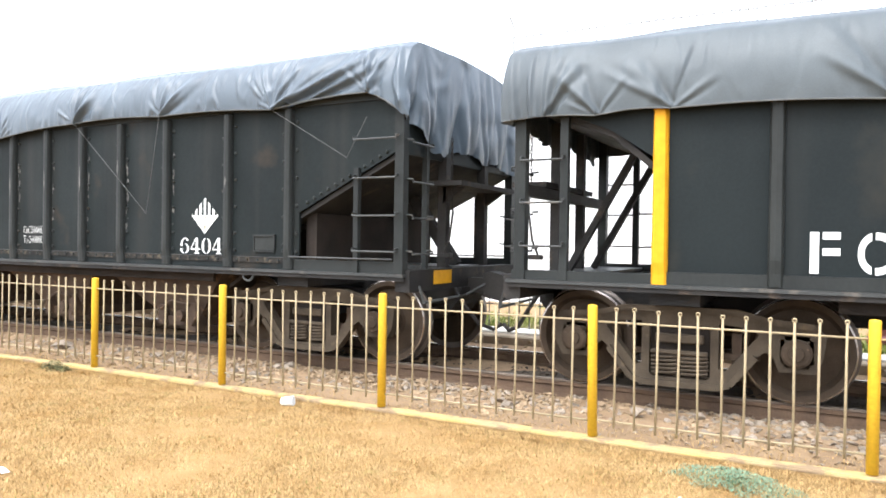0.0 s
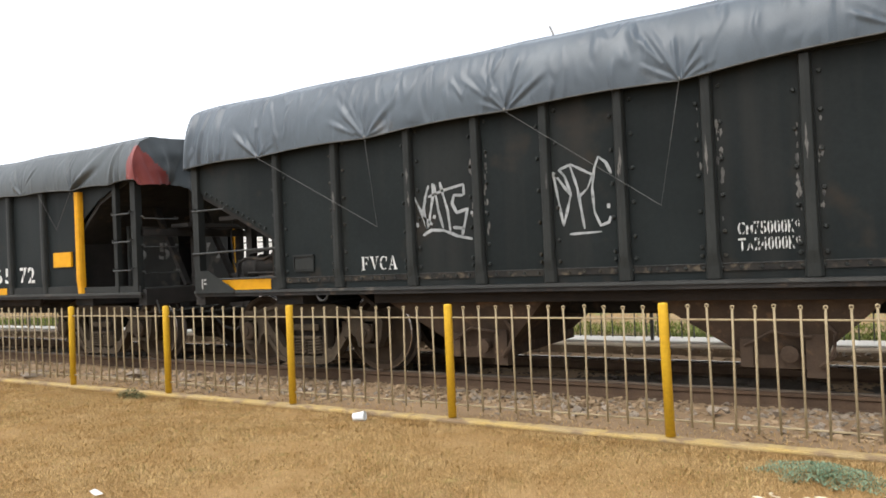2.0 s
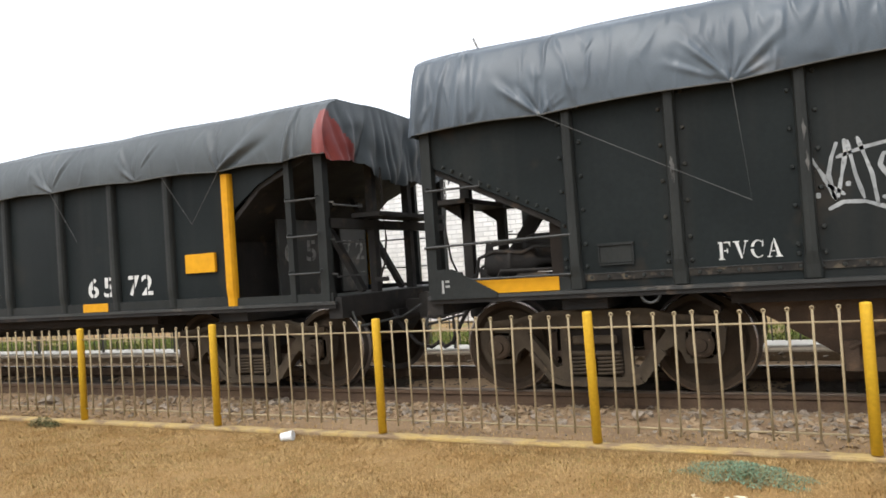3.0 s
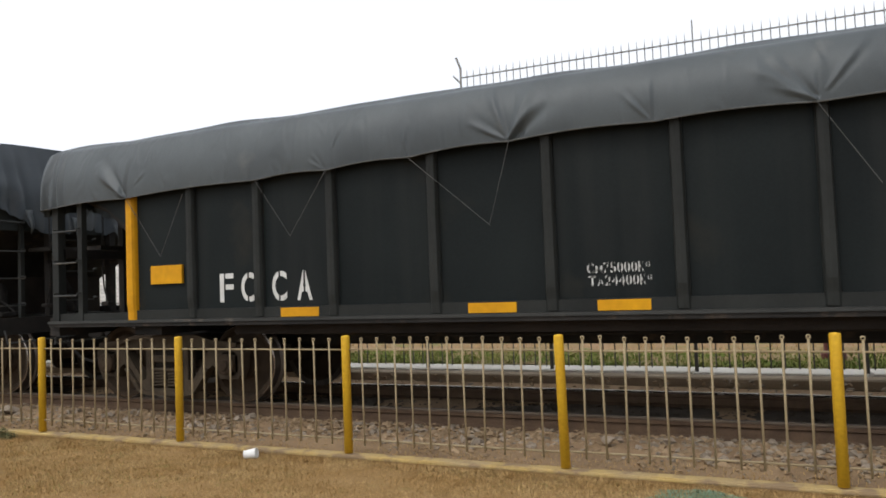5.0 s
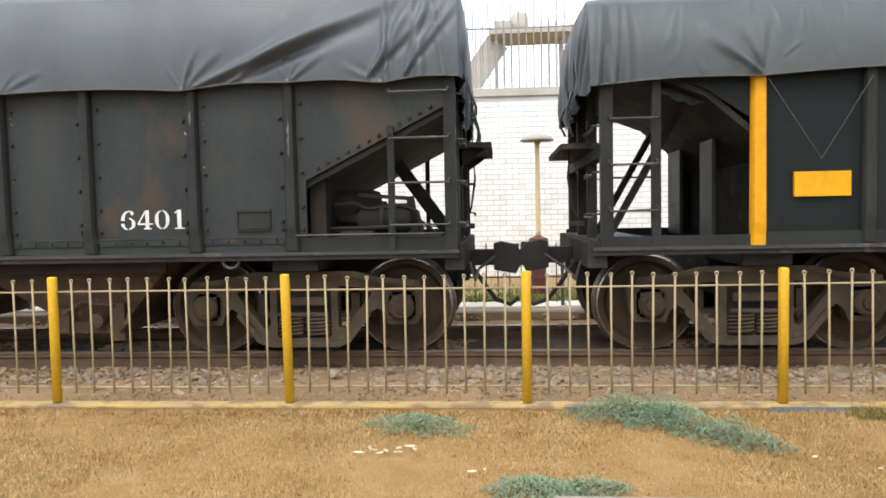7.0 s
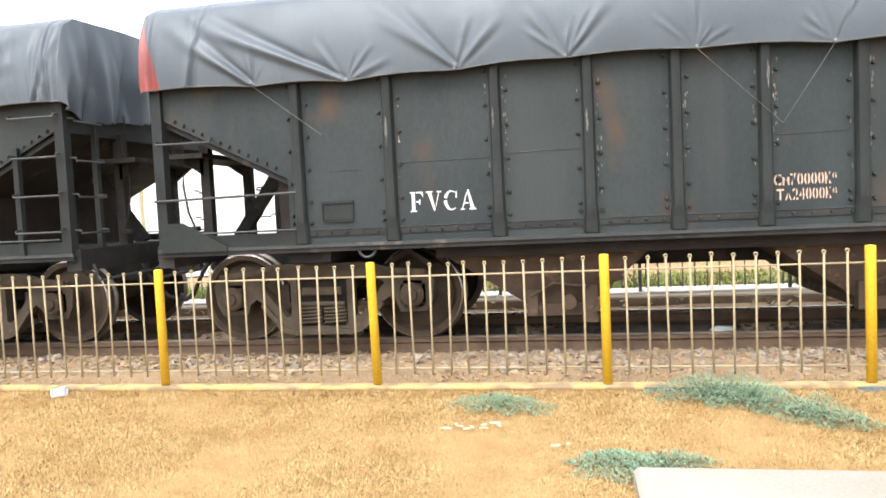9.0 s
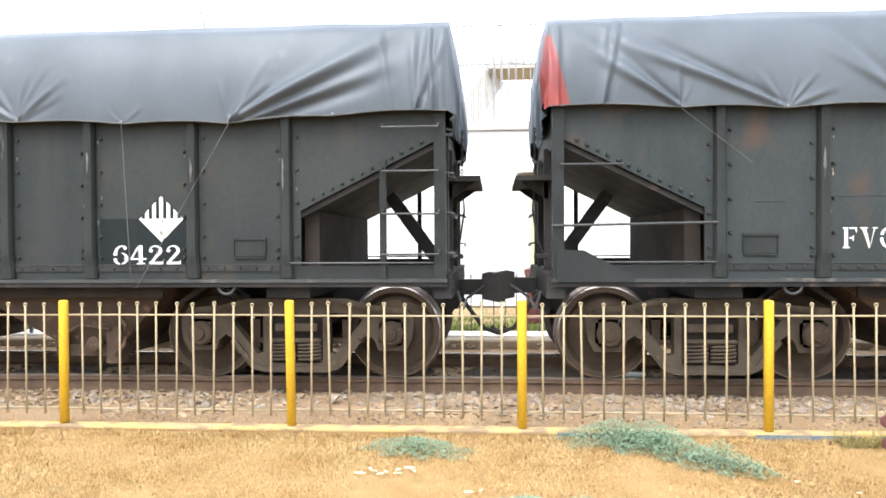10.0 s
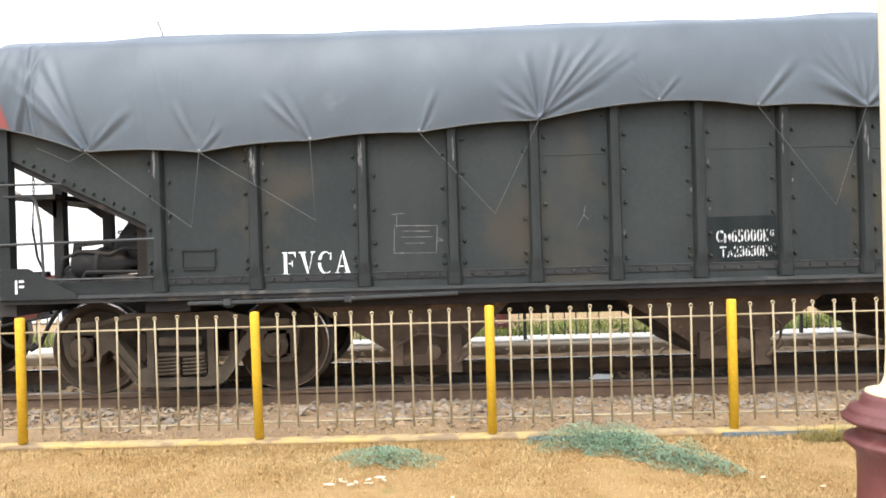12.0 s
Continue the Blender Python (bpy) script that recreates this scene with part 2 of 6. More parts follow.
M_RAILTOP = material("polished_rail_head", (0.33, 0.30, 0.27), (0.24, 0.205, 0.18), 0.24, 0.9, 3.0, 60, 0.03)
M_RAIL_DULL = material("dull_rail_head", (0.16, 0.125, 0.095), (0.11, 0.085, 0.065), 0.6, 0.4, 3.0, 60, 0.1, spec=0.2)
# timber colour halved to carry the shade under the train
M_SLEEPER = material("old_timber_sleeper", (0.050, 0.038, 0.028), (0.034, 0.027, 0.021), 0.95, 0.0, 4.0, 50, 0.5, stretch=(1, 0.2, 1))
M_CONCRETE = material("pale_concrete", (0.30, 0.27, 0.225), (0.25, 0.22, 0.18), 0.85, 0.0, 1.2, 60, 0.3, (0.25, 0.22, 0.19), 0.60, spec=0.2)
M_FAR_KERB = material("tan_concrete_kerb", (0.30, 0.23, 0.15), (0.24, 0.18, 0.12), 0.9, 0.0, 2.0, 50, 0.4)
M_FAR_PAVE = material("whitish_far_pavement", (0.72, 0.68, 0.60), (0.63, 0.59, 0.51), 0.85, 0.0, 1.5, 50, 0.2)
M_FAR_SOIL = material("far_brown_earth_bank", (0.30, 0.19, 0.10), (0.24, 0.17, 0.07), 0.95, 0.0, 1.2, 40, 0.6, (0.16, 0.17, 0.05), 0.55)
M_MORTAR = material("whitewashed_mortar", (0.50, 0.49, 0.47), (0.43, 0.42, 0.40), 0.9, 0.0, 2.0, 60, 0.3)
M_BRICK = material("whitewashed_brick", (0.80, 0.79, 0.76), (0.72, 0.70, 0.67), 0.85, 0.0, 3.0, 60, 0.4, (0.55, 0.50, 0.45), 0.66, vary=0.10)
M_BRICKS = material("whitewashed_brickwork", (0.80, 0.79, 0.76), (0.72, 0.70, 0.67), 0.85, 0.0, 3.0, 60, 0.4, (0.55, 0.50, 0.45), 0.66, vary=0.10, island=True)
M_CAP = material("beige_wall_coping", (0.42, 0.38, 0.33), (0.36, 0.33, 0.29), 0.9, 0.0, 2.0, 50, 0.3)
M_LAMPRED = material("dark_red_lamp_base_paint", (0.135, 0.034, 0.027), (0.10, 0.026, 0.022), 0.5, 0.0, 3.0, 70, 0.2, (0.19, 0.075, 0.055), 0.62)
M_CREAM = material("cream_lamp_post_paint", (0.70, 0.58, 0.37), (0.64, 0.52, 0.32), 0.45, 0.0, 2.0, 60, 0.08)
M_PAPER = material("white_paper", (0.80, 0.80, 0.78), (0.74, 0.74, 0.72), 0.8, 0.0, 8.0, 60, 0.2)
M_DEADLEAF = material("pale_dead_leaf", (0.66, 0.57, 0.40), (0.54, 0.45, 0.30), 0.8, 0.0, 12.0, 60, 0.2)


# ---- mesh helpers ----
def finish(bm, name, mat, smooth=False):
    bmesh.ops.recalc_face_normals(bm, faces=bm.faces)
    me = bpy.data.meshes.new(name)
    bm.to_mesh(me)
    bm.free()
    for m in (mat if isinstance(mat, (list, tuple)) else [mat]):
        me.materials.append(m)
    if smooth:
        me.polygons.foreach_set("use_smooth", [True] * len(me.polygons))
    return me


def part(name, bm, mat=None, parent=None, label="", smooth=False):
    """Links a bmesh (or a ready mesh) as one mesh object under its thing."""
    me = finish(bm, name, mat, smooth) if isinstance(bm, bmesh.types.BMesh) else bm
    ob = new(name, me)
    ob.parent = parent
    return tagged(ob, label=label)


def thing(name, label, category, at=(0, 0, 0), group="", kind=""):
    ob = new(name)
    ob.empty_display_size = 0.2
    ob.location = at
    return tagged(ob, label, category, group, kind)


def bx(bm, x0, x1, y0, y1, z0, z1, m=None):
    v = [bm.verts.new((m @ Vector(p)) if m else p) for p in
         ((x0, y0, z0), (x1, y0, z0), (x1, y1, z0), (x0, y1, z0), (x0, y0, z1), (x1, y0, z1), (x1, y1, z1), (x0, y1, z1))]
    return [bm.faces.new([v[i] for i in q]) for q in ((0, 3, 2, 1), (4, 5, 6, 7), (0, 1, 5, 4), (1, 2, 6, 5), (2, 3, 7, 6), (3, 0, 4, 7))]


def bevelled(x0, x1, y0, y1, z0, z1, r=0.006):
    bm = bmesh.new()
    bx(bm, x0, x1, y0, y1, z0, z1)
    bmesh.ops.bevel(bm, geom=list(bm.edges), offset=r, segments=1, affect="EDGES")
    return bm


def prism(bm, poly, y0, y1):
    """A polygon given in x and z, drawn out along y."""
    a = [bm.verts.new((x, y0, z)) for x, z in poly]
    b = [bm.verts.new((x, y1, z)) for x, z in poly]
    bm.faces.new(a)
    bm.faces.new(b[::-1])
    for i in range(len(poly)):
        j = (i + 1) % len(poly)
        bm.faces.new((a[i], b[i], b[j], a[j]))


def bar(bm, p, q, w, h=None):
    """A straight square bar from p to q."""
    p, q = Vector(p), Vector(q)
    d = q - p
    m = Matrix.Translation(p) @ d.to_track_quat("Z", "Y").to_matrix().to_4x4()
    bx(bm, -w / 2, w / 2, -(h or w) / 2, (h or w) / 2, 0, d.length, m)


def rod(bm, pts, r, n=8):
    """A round rod through the points."""
    pts = [Vector(p) for p in pts]
    rings = []
    for i, p in enumerate(pts):
        d = (pts[min(i + 1, len(pts) - 1)] - pts[max(i - 1, 0)]).normalized()
        q = d.to_track_quat("Z", "Y")
        rings.append([bm.verts.new(p + q @ Vector((r * math.cos(2 * math.pi * k / n), r * math.sin(2 * math.pi * k / n), 0))) for k in range(n)])
    for a, b in zip(rings, rings[1:]):
        for k in range(n):
            bm.faces.new((a[k], a[(k + 1) % n], b[(k + 1) % n], b[k]))
    bm.faces.new(rings[0][::-1])
    bm.faces.new(rings[-1])


def lathe(bm, profile, n, axis="z", at=(0, 0, 0)):
    """A turned shape: profile of (radius, height)."""
    rings = []
    for r, h in profile:
        ring = []
        for k in range(n):
            c, s = r * math.cos(2 * math.pi * k / n), r * math.sin(2 * math.pi * k / n)
            p = (c, s, h) if axis == "z" else (c, h, s)
            ring.append(bm.verts.new(Vector(p) + Vector(at)))
        rings.append(ring)
    for a, b in zip(rings, rings[1:]):
        for k in range(n):
            bm.faces.new((a[k], a[(k + 1) % n], b[(k + 1) % n], b[k]))
    bm.faces.new(rings[0][::-1])
    bm.faces.new(rings[-1])


def mesh_from(name, verts, faces, mat):
    me = bpy.data.meshes.new(name)
    me.from_pydata(verts, [], faces)
    me.materials.append(mat)
    return me


def lettering(text, width, height, mat, stencil=True):
    """A flat text mesh in the xz plane, its lower left corner at the origin, cut by stencil bridges."""
    cu = bpy.data.curves.new("lettering", "FONT")
    cu.body, cu.extrude, cu.offset = text, 0.0, 0.02 if len(text) == 1 else 0.004
    ob = new("lettering_source", cu)
    bpy.context.view_layer.update()
    me = bpy.data.meshes.new_from_object(ob.evaluated_get(bpy.context.evaluated_depsgraph_get()))
    bpy.data.objects.remove(ob)
    bpy.data.curves.remove(cu)
    co = np.array([v.co[:] for v in me.vertices])
    lo, hi = co.min(0), co.max(0)
    for v in me.vertices:
        v.co = ((v.co.x - lo[0]) / (hi[0] - lo[0]) * width, 0, (v.co.y - lo[1]) / (hi[1] - lo[1]) * height)
    if stencil and len(text) == 1 and text not in "T1":
        b = bmesh.new()
        b.from_mesh(me)
        n = len(text)
        for i in range(n):
            c = (i + (0.36 if text[i] == "F" else 0.5)) / n * width
            g = 0.035 * width / n + 0.004
            for x in (c - g, c + g):
                bmesh.ops.bisect_plane(b, geom=list(b.verts) + list(b.edges) + list(b.faces), plane_co=(x, 0, 0), plane_no=(1, 0, 0))
            gone = [f for f in b.faces if abs(f.calc_center_median().x - c) < g]
            bmesh.ops.delete(b, geom=gone, context="FACES")
        b.to_mesh(me)
        b.free()
    me.name = "lettering"
    me.materials.clear()
    me.materials.append(mat)
    return me


# ---- ground ----
def sheet(name, x0, x1, y0, y1, z, nx, ny, mat, label, category, rough=0.0):
    bm = bmesh.new()
    g = [[bm.verts.new((x0 + (x1 - x0) * i / nx, y0 + (y1 - y0) * j / ny,
                        z + rough * noise.noise((i * (x1 - x0) / nx * 1.3, j * (y1 - y0) / ny * 1.3, 4.2)))) for j in range(ny + 1)] for i in range(nx + 1)]
    for i in range(nx):
        for j in range(ny):
            bm.faces.new((g[i][j], g[i + 1][j], g[i + 1][j + 1], g[i][j + 1]))
    return tagged(part(name, bm, mat, smooth=True), label, category, kind="structure")


sheet("ground", -900, 900, -900, 900, -0.06, 2, 2, M_FAR_SOIL, "bare brown earth reaching to the horizon", "ground")
sheet("lawn", -40, 30, -14, 5.31, 0.0, 140, 60, M_SOIL, "dry sunburnt lawn of short straw-coloured grass before the fence", "lawn", 0.02)
BALLAST = sheet("ballast", -60, 40, 5.46, 9.8, 0.02, 200, 24, M_BALLAST, "dusty grey-brown gravel bed under the railway track", "ballast", 0.03)
# darker sheet between the rails paints the shade under the train
sheet("track_bed", -60, 40, 6.885, 8.21, 0.024, 200, 8, M_BED_SHADE, "gravel bed between the rails, darkened for the shade under the wagons", "ballast", 0.02)
sheet("far_lawn", -60, 40, 10.53, 14.95, 0.16, 120, 12, M_FAR_SOIL, "patchy brown earth bank with grass before the white wall", "lawn", 0.06)

# kerb under the fence: yellow top and upper face, blue stretches on the lower face
kerb = thing("kerb", "low concrete kerb painted yellow with worn blue stretches", "kerb", kind="structure")
bm = bmesh.new()
bx(bm, -40, 30, 5.325, 5.445, 0.022, 0.05)
bmesh.ops.bevel(bm, geom=list(bm.edges), offset=0.008, segments=2, affect="EDGES")
part("kerb_cap", bm, M_KERB, kerb)
bm = bmesh.new()
bx(bm, -40, 30, 5.33, 5.44, -0.06, 0.0215)
part("kerb_foot", bm, M_SOIL, kerb, "earth-stained foot of the kerb")
for x0, x1 in ((0.55, 0.95), (2.0, 2.75), (2.85, 4.2)):
    part("blue_paint", bevelled(x0, x1, 5.316, 5.324, -0.03, 0.040, 0.001), M_KERB_BLUE, kerb, "faded blue paint on the kerb face")

# ---- track ----
RAIL_TOP = 0.18
for y in (6.80, 8.29):
    rail = thing("rail", "rusty steel rail with a polished running head", "rail", group="rails of the track", kind="structure")
    bm = bmesh.new()
    half = [(0.068, 0.018), (0.068, 0.028), (0.012, 0.048), (0.010, 0.115), (0.034, 0.128), (0.034, 0.158)]
    prof = [(-a, b) for a, b in half] + [(a, b) for a, b in half[::-1]]
    ra = [bm.verts.new((-80, y + a, b)) for a, b in prof]
    rb = [bm.verts.new((60, y + a, b)) for a, b in prof]
    for i in range(len(prof)):
        j = (i + 1) % len(prof)
        bm.faces.new((ra[i], ra[j], rb[j], rb[i]))
    part("rail_web", bm, M_RAIL, rail)
    # the near head is browner and less shiny than the far one
    part("rail_head", bevelled(-80, 60, y - 0.033, y + 0.033, 0.159, RAIL_TOP, 0.006), M_RAILTOP if y > 7.0 else M_RAIL_DULL, rail, "shiny worn rail head" if y > 7.0 else "dust-dulled rail head")
sleeper_mesh = finish(bevelled(-0.11, 0.11, -1.25, 1.25, -0.1, 0.02, 0.012), "sleeper", M_SLEEPER)
for i in range(100):
    s = part("sleeper", sleeper_mesh)
    s.location = (-32 + i * 0.58, 7.545, -0.024 + 0.008 * math.sin(i * 2.3))
    s.rotation_euler[2] = 0.03 * math.sin(i * 5.1)
    tagged(s, "dark weathered timber sleeper sunk in the gravel", "sleeper", "sleepers of the track", "structure")


# ---- fences ----
POST_X, POST_STEP, FENCE_Y = 0.295, 1.835, 5.385
post_bm = bmesh.new()
lathe(post_bm, [(0.036, 0.0), (0.036, 0.955), (0.033, 0.966), (0.0, 0.972)], 14)
post_mesh = finish(post_bm, "post", M_FENCE, True)
picket_bm = bmesh.new()
rod(picket_bm, [(0, 0, 0.07), (0, 0, 0.925)], 0.0083, 6)
ring = [(0.012 * math.sin(2 * math.pi * k / 10), 0, 0.938 - 0.012 * math.cos(2 * math.pi * k / 10)) for k in range(11)]
rod(picket_bm, ring, 0.0065, 6)
picket_mesh = finish(picket_bm, "picket", M_PICKET, True)
railbar_bm = bmesh.new()
rod(railbar_bm, [(0.03, 0, 0), (POST_STEP - 0.03, 0, 0)], 0.008, 6)
railbar_mesh = finish(railbar_bm, "rail_bar", M_PICKET, True)
fence = thing("fence", "low yellow post fence with thin tan iron pickets ending in rings", "fence", (0, FENCE_Y, 0.06))
rng = random.Random(5)
# the posts stand a few centimetres off an even spacing
POST_OFF = {-5: 0.050, -4: 0.020, -3: 0.045, -2: 0.039, -1: 0.044, 0: -0.003, 1: -0.012}
posts = [POST_X + POST_STEP * k + POST_OFF.get(k, 0.0) for k in range(-8, 5)]
for x, x_next in zip(posts, posts[1:]):
    p = part("post", post_mesh, None, fence, "yellow painted steel post")
    p.location, p.rotation_euler = (x, 0, 0), (rng.uniform(-0.012, 0.012), rng.uniform(-0.012, 0.012), 0)
    span = x_next - x
    for z in (0.85, 0.115):
        b = part("rail_bar", railbar_mesh, None, fence)
        b.location, b.scale = (x, 0, z + rng.uniform(-0.006, 0.006)), (span / POST_STEP, 1, 1)
    for j in range(1, 12):
        q = part("picket", picket_mesh, None, fence)
        q.location = (x + span * (j + 0.05) / 12.1 + rng.uniform(-0.007, 0.007), -0.012, rng.uniform(-0.008, 0.008))
        q.rotation_euler = (rng.uniform(-0.014, 0.014), rng.uniform(-0.014, 0.014), 0)

# far side of the track: kerb, pavement, fence
tagged(part("far_kerb", bevelled(-60, 40, 9.72, 10.0, 0.0, 0.14, 0.02), M_FAR_KERB), "low tan concrete kerb beyond the track", "kerb", kind="structure")
pave = thing("pavement", "narrow whitish concrete pavement beyond the track", "pavement", kind="structure")
slab_mesh = finish(bevelled(-0.99, 0.99, 10.01, 10.52, 0.0, 0.17, 0.01), "slab", M_FAR_PAVE)
for i in range(40):
    part("slab", slab_mesh, None, pave).location = (-50 + 2 * i, 0, 0.004 * math.sin(i * 3.7))
far_fence = thing("far_fence", "dark low iron picket fence along the far pavement", "fence", (0, 10.08, 0.16))
bm = bmesh.new()
rod(bm, [(0, 0, 0.05), (0, 0, 0.82)], 0.009, 5)
lathe(bm, [(0.016, 0.82), (0.0, 0.90)], 5)
fp_mesh = finish(bm, "picket", M_FAR_FENCE)
fpost_mesh = finish(bevelled(-0.022, 0.022, -0.022, 0.022, 0, 0.86, 0.004), "post", M_FAR_FENCE)
for i in range(190):
    part("picket", fp_mesh, None, far_fence).location = (-22 + i * 0.16, 0, 0)
for i in range(16):
    part("post", fpost_mesh, None, far_fence).location = (-22.08 + i * 1.92, 0, 0)
for z in (0.40, 0.75):
    bm = bmesh.new()
    bar(bm, (-22.1, 0, z), (8.5, 0, z), 0.02)
    part("rail_bar", bm, M_FAR_FENCE, far_fence)

# white wall with coping and an iron fence on top
WALL_Y, WALL_TOP = 15.0, 3.97
wall = thing("wall_north", "long whitewashed brick wall with a beige coping beyond the track", "wall", kind="structure")
bm = bmesh.new()
bx(bm, -45, 30, WALL_Y, WALL_Y + 0.25, -0.1, WALL_TOP - 0.18)
part("wall_core", bm, M_MORTAR, wall)
part("coping", bevelled(-45, 30, WALL_Y - 0.05, WALL_Y + 0.3, WALL_TOP - 0.18, WALL_TOP, 0.015), M_CAP, wall, "beige cement coping")
top_fence = thing("wall_top_fence", "grey iron bar fence with pointed tips standing on the wall", "fence", (0, WALL_Y + 0.1, WALL_TOP))
bm = bmesh.new()
rod(bm, [(0, 0, 0), (0, 0, 2.05)], 0.012, 5)
lathe(bm, [(0.012, 2.05), (0.0, 2.24)], 5)
spike_mesh = finish(bm, "bar", M_TOP_FENCE)
for i in range(95):
    part("bar", spike_mesh, None, top_fence).location = (-5.95 + i * 0.155, 0, 0)
bm = bmesh.new()
rod(bm, [(0, -0.06, 0), (0, -0.06, 1.24)], 0.013, 5)
lathe(bm, [(0.016, 1.24), (0.0, 1.42)], 5, "z", (0, -0.06, 0))
short_mesh = finish(bm, "short_bar", M_TOP_FENCE)
for i in range(100):
    part("short_bar", short_mesh, None, top_fence).location = (-5.9 + i * 0.147, 0, 0)
for z in (1.22, 2.03):
    bm = bmesh.new()
    bar(bm, (-6.1, 0, z), (8.8, 0, z), 0.028)
    part("rail_bar", bm, M_TOP_FENCE, top_fence)
bm = bmesh.new()
rod(bm, [(-6.1, 0, 0), (-6.1, 0, 2.25), (-6.2, 0, 2.5)], 0.028, 6)
rod(bm, [(-6.1, 0, 1.9), (-6.28, 0, 2.1)], 0.02, 5)
part("end_post", bm, M_TOP_FENCE, top_fence, "iron end post with a bent arm")
for x, z in ((-1.15, 0.35),):
    bm = bmesh.new()
    rod(bm, [(x, 0, 1.8), (x, 0, 2.1 + z)], 0.015, 5)
    part("antenna_rod", bm, M_TOP_FENCE, top_fence)

# pale roof platform with a tank behind the wall
tank = thing("roof_tank", "pale grey roof platform with a small water tank behind the wall", "water tank", (1.0, 22.0, 0.0))
for x0, x1, y0, y1, z0, z1, nm in ((-1.1, 1.3, -0.8, 0.8, 6.55, 6.70, "platform"), (-0.95, -0.83, -0.06, 0.06, 0.0, 6.55, "leg"), (0.95, 1.07, -0.06, 0.06, 0.0, 6.55, "leg"), (-0.95, -0.45, -0.5, 0.5, 6.70, 7.0, "low_wall")):
    part(nm, bevelled(x0, x1, y0, y1, z0, z1, 0.01), M_CAP, tank)
bm = bmesh.new()
lathe(bm, [(0.24, 6.70), (0.26, 6.8), (0.26, 7.2), (0.18, 7.32), (0.08, 7.36)], 16, "z", (-0.2, 0, 0))
part("tank_body", bm, M_CAP, tank, "", True)
bm = bmesh.new()
bar(bm, (-0.85, 0, 6.5), (-1.9, 0, 5.0), 0.14, 0.7)
part("stair_flight", bm, M_CAP, tank)

# far lamp post: red pedestal, cream pole, wide shade
far_lamp = thing("street_lamp", "cream lamp post on a dark red base before the white wall", "street lamp", (0.72, 11.6, 0.15))
bm = bmesh.new()
lathe(bm, [(0.16, 0), (0.16, 0.1), (0.12, 0.14), (0.12, 0.75), (0.15, 0.8), (0.15, 0.88), (0.05, 0.92)], 18)
part("base", bm, M_LAMPRED, far_lamp, "dark red cast pedestal")
bm = bmesh.new()
lathe(bm, [(0.05, 0.90), (0.042, 1.0), (0.036, 2.34), (0.05, 2.36), (0.05, 2.40)], 16)
part("pole", bm, M_CREAM, far_lamp, "cream pole", True)
bm = bmesh.new()
lathe(bm, [(0.05, 2.40), (0.26, 2.41), (0.27, 2.43), (0.16, 2.50), (0.06, 2.55), (0.02, 2.57)], 24)
part("shade", bm, M_CAP, far_lamp, "wide pale shade", True)

copy_thing(far_lamp, pose(-7.4, 11.6, 0.15))

# concrete slab and lamp post on the near lawn
tagged(part("concrete_slab", bevelled(0.33, 6.0, 0.6, 3.57, -0.1, 0.08, 0.02), M_CONCRETE), "pale stained concrete slab set in the lawn", "slab", kind="structure")
lamp = thing("street_lamp", "cream lamp post on a dark red ringed cast base", "street lamp", (1.86, 2.80, 0.078))
bm = bmesh.new()
lathe(bm, [(0.22, 0), (0.22, 0.10), (0.195, 0.15), (0.185, 0.40), (0.186, 0.515), (0.222, 0.550), (0.232, 0.562), (0.230, 0.575), (0.20, 0.588), (0.178, 0.605), (0.172, 0.625), (0.185, 0.634), (0.225, 0.642),
           (0.237, 0.652), (0.236, 0.664), (0.216, 0.672), (0.213, 0.688), (0.205, 0.699), (0.178, 0.708), (0.170, 0.720), (0.164, 0.735), (0.158, 0.750), (0.15, 0.755)], 44)
part("base", bm, M_LAMPRED, lamp, "dark red cast-iron ringed base", True)
bm = bmesh.new()
lathe(bm, [(0.15, 0.756), (0.148, 0.768), (0.105, 0.775), (0.088, 0.80), (0.078, 0.83), (0.072, 0.95), (0.055, 4.2), (0.04, 4.3)], 28)
part("pole", bm, M_CREAM, lamp, "cream tapered pole", True)
bm = bmesh.new()
rod(bm, [(-0.122, -0.04, 0.76), (-0.122, -0.04, 0.80)], 0.010, 8)
part("bolt", bm, M_CREAM, lamp)
bm = bmesh.new()
lathe(bm, [(0.05, 4.3), (0.16, 4.4), (0.20, 4.6), (0.16, 4.78), (0.02, 4.85)], 20)
part("globe", bm, M_PAPER, lamp, "white lamp globe", True)


# ---- train ----
TRACK_Y, WHEEL_R, SIDE = 7.545, 0.44, 1.38
WHEELSETS, WAGONS = [], []


def hem_height(hem, x):
    xs, zs = [p[0] for p in hem], [p[1] for p in hem]
    z = float(np.interp(x, xs, zs))
    for a, b in zip(xs, xs[1:]):
        if a < x < b:
            u = (x - a) / (b - a)
            z += 0.025 * math.sin(math.pi * u)
    return z


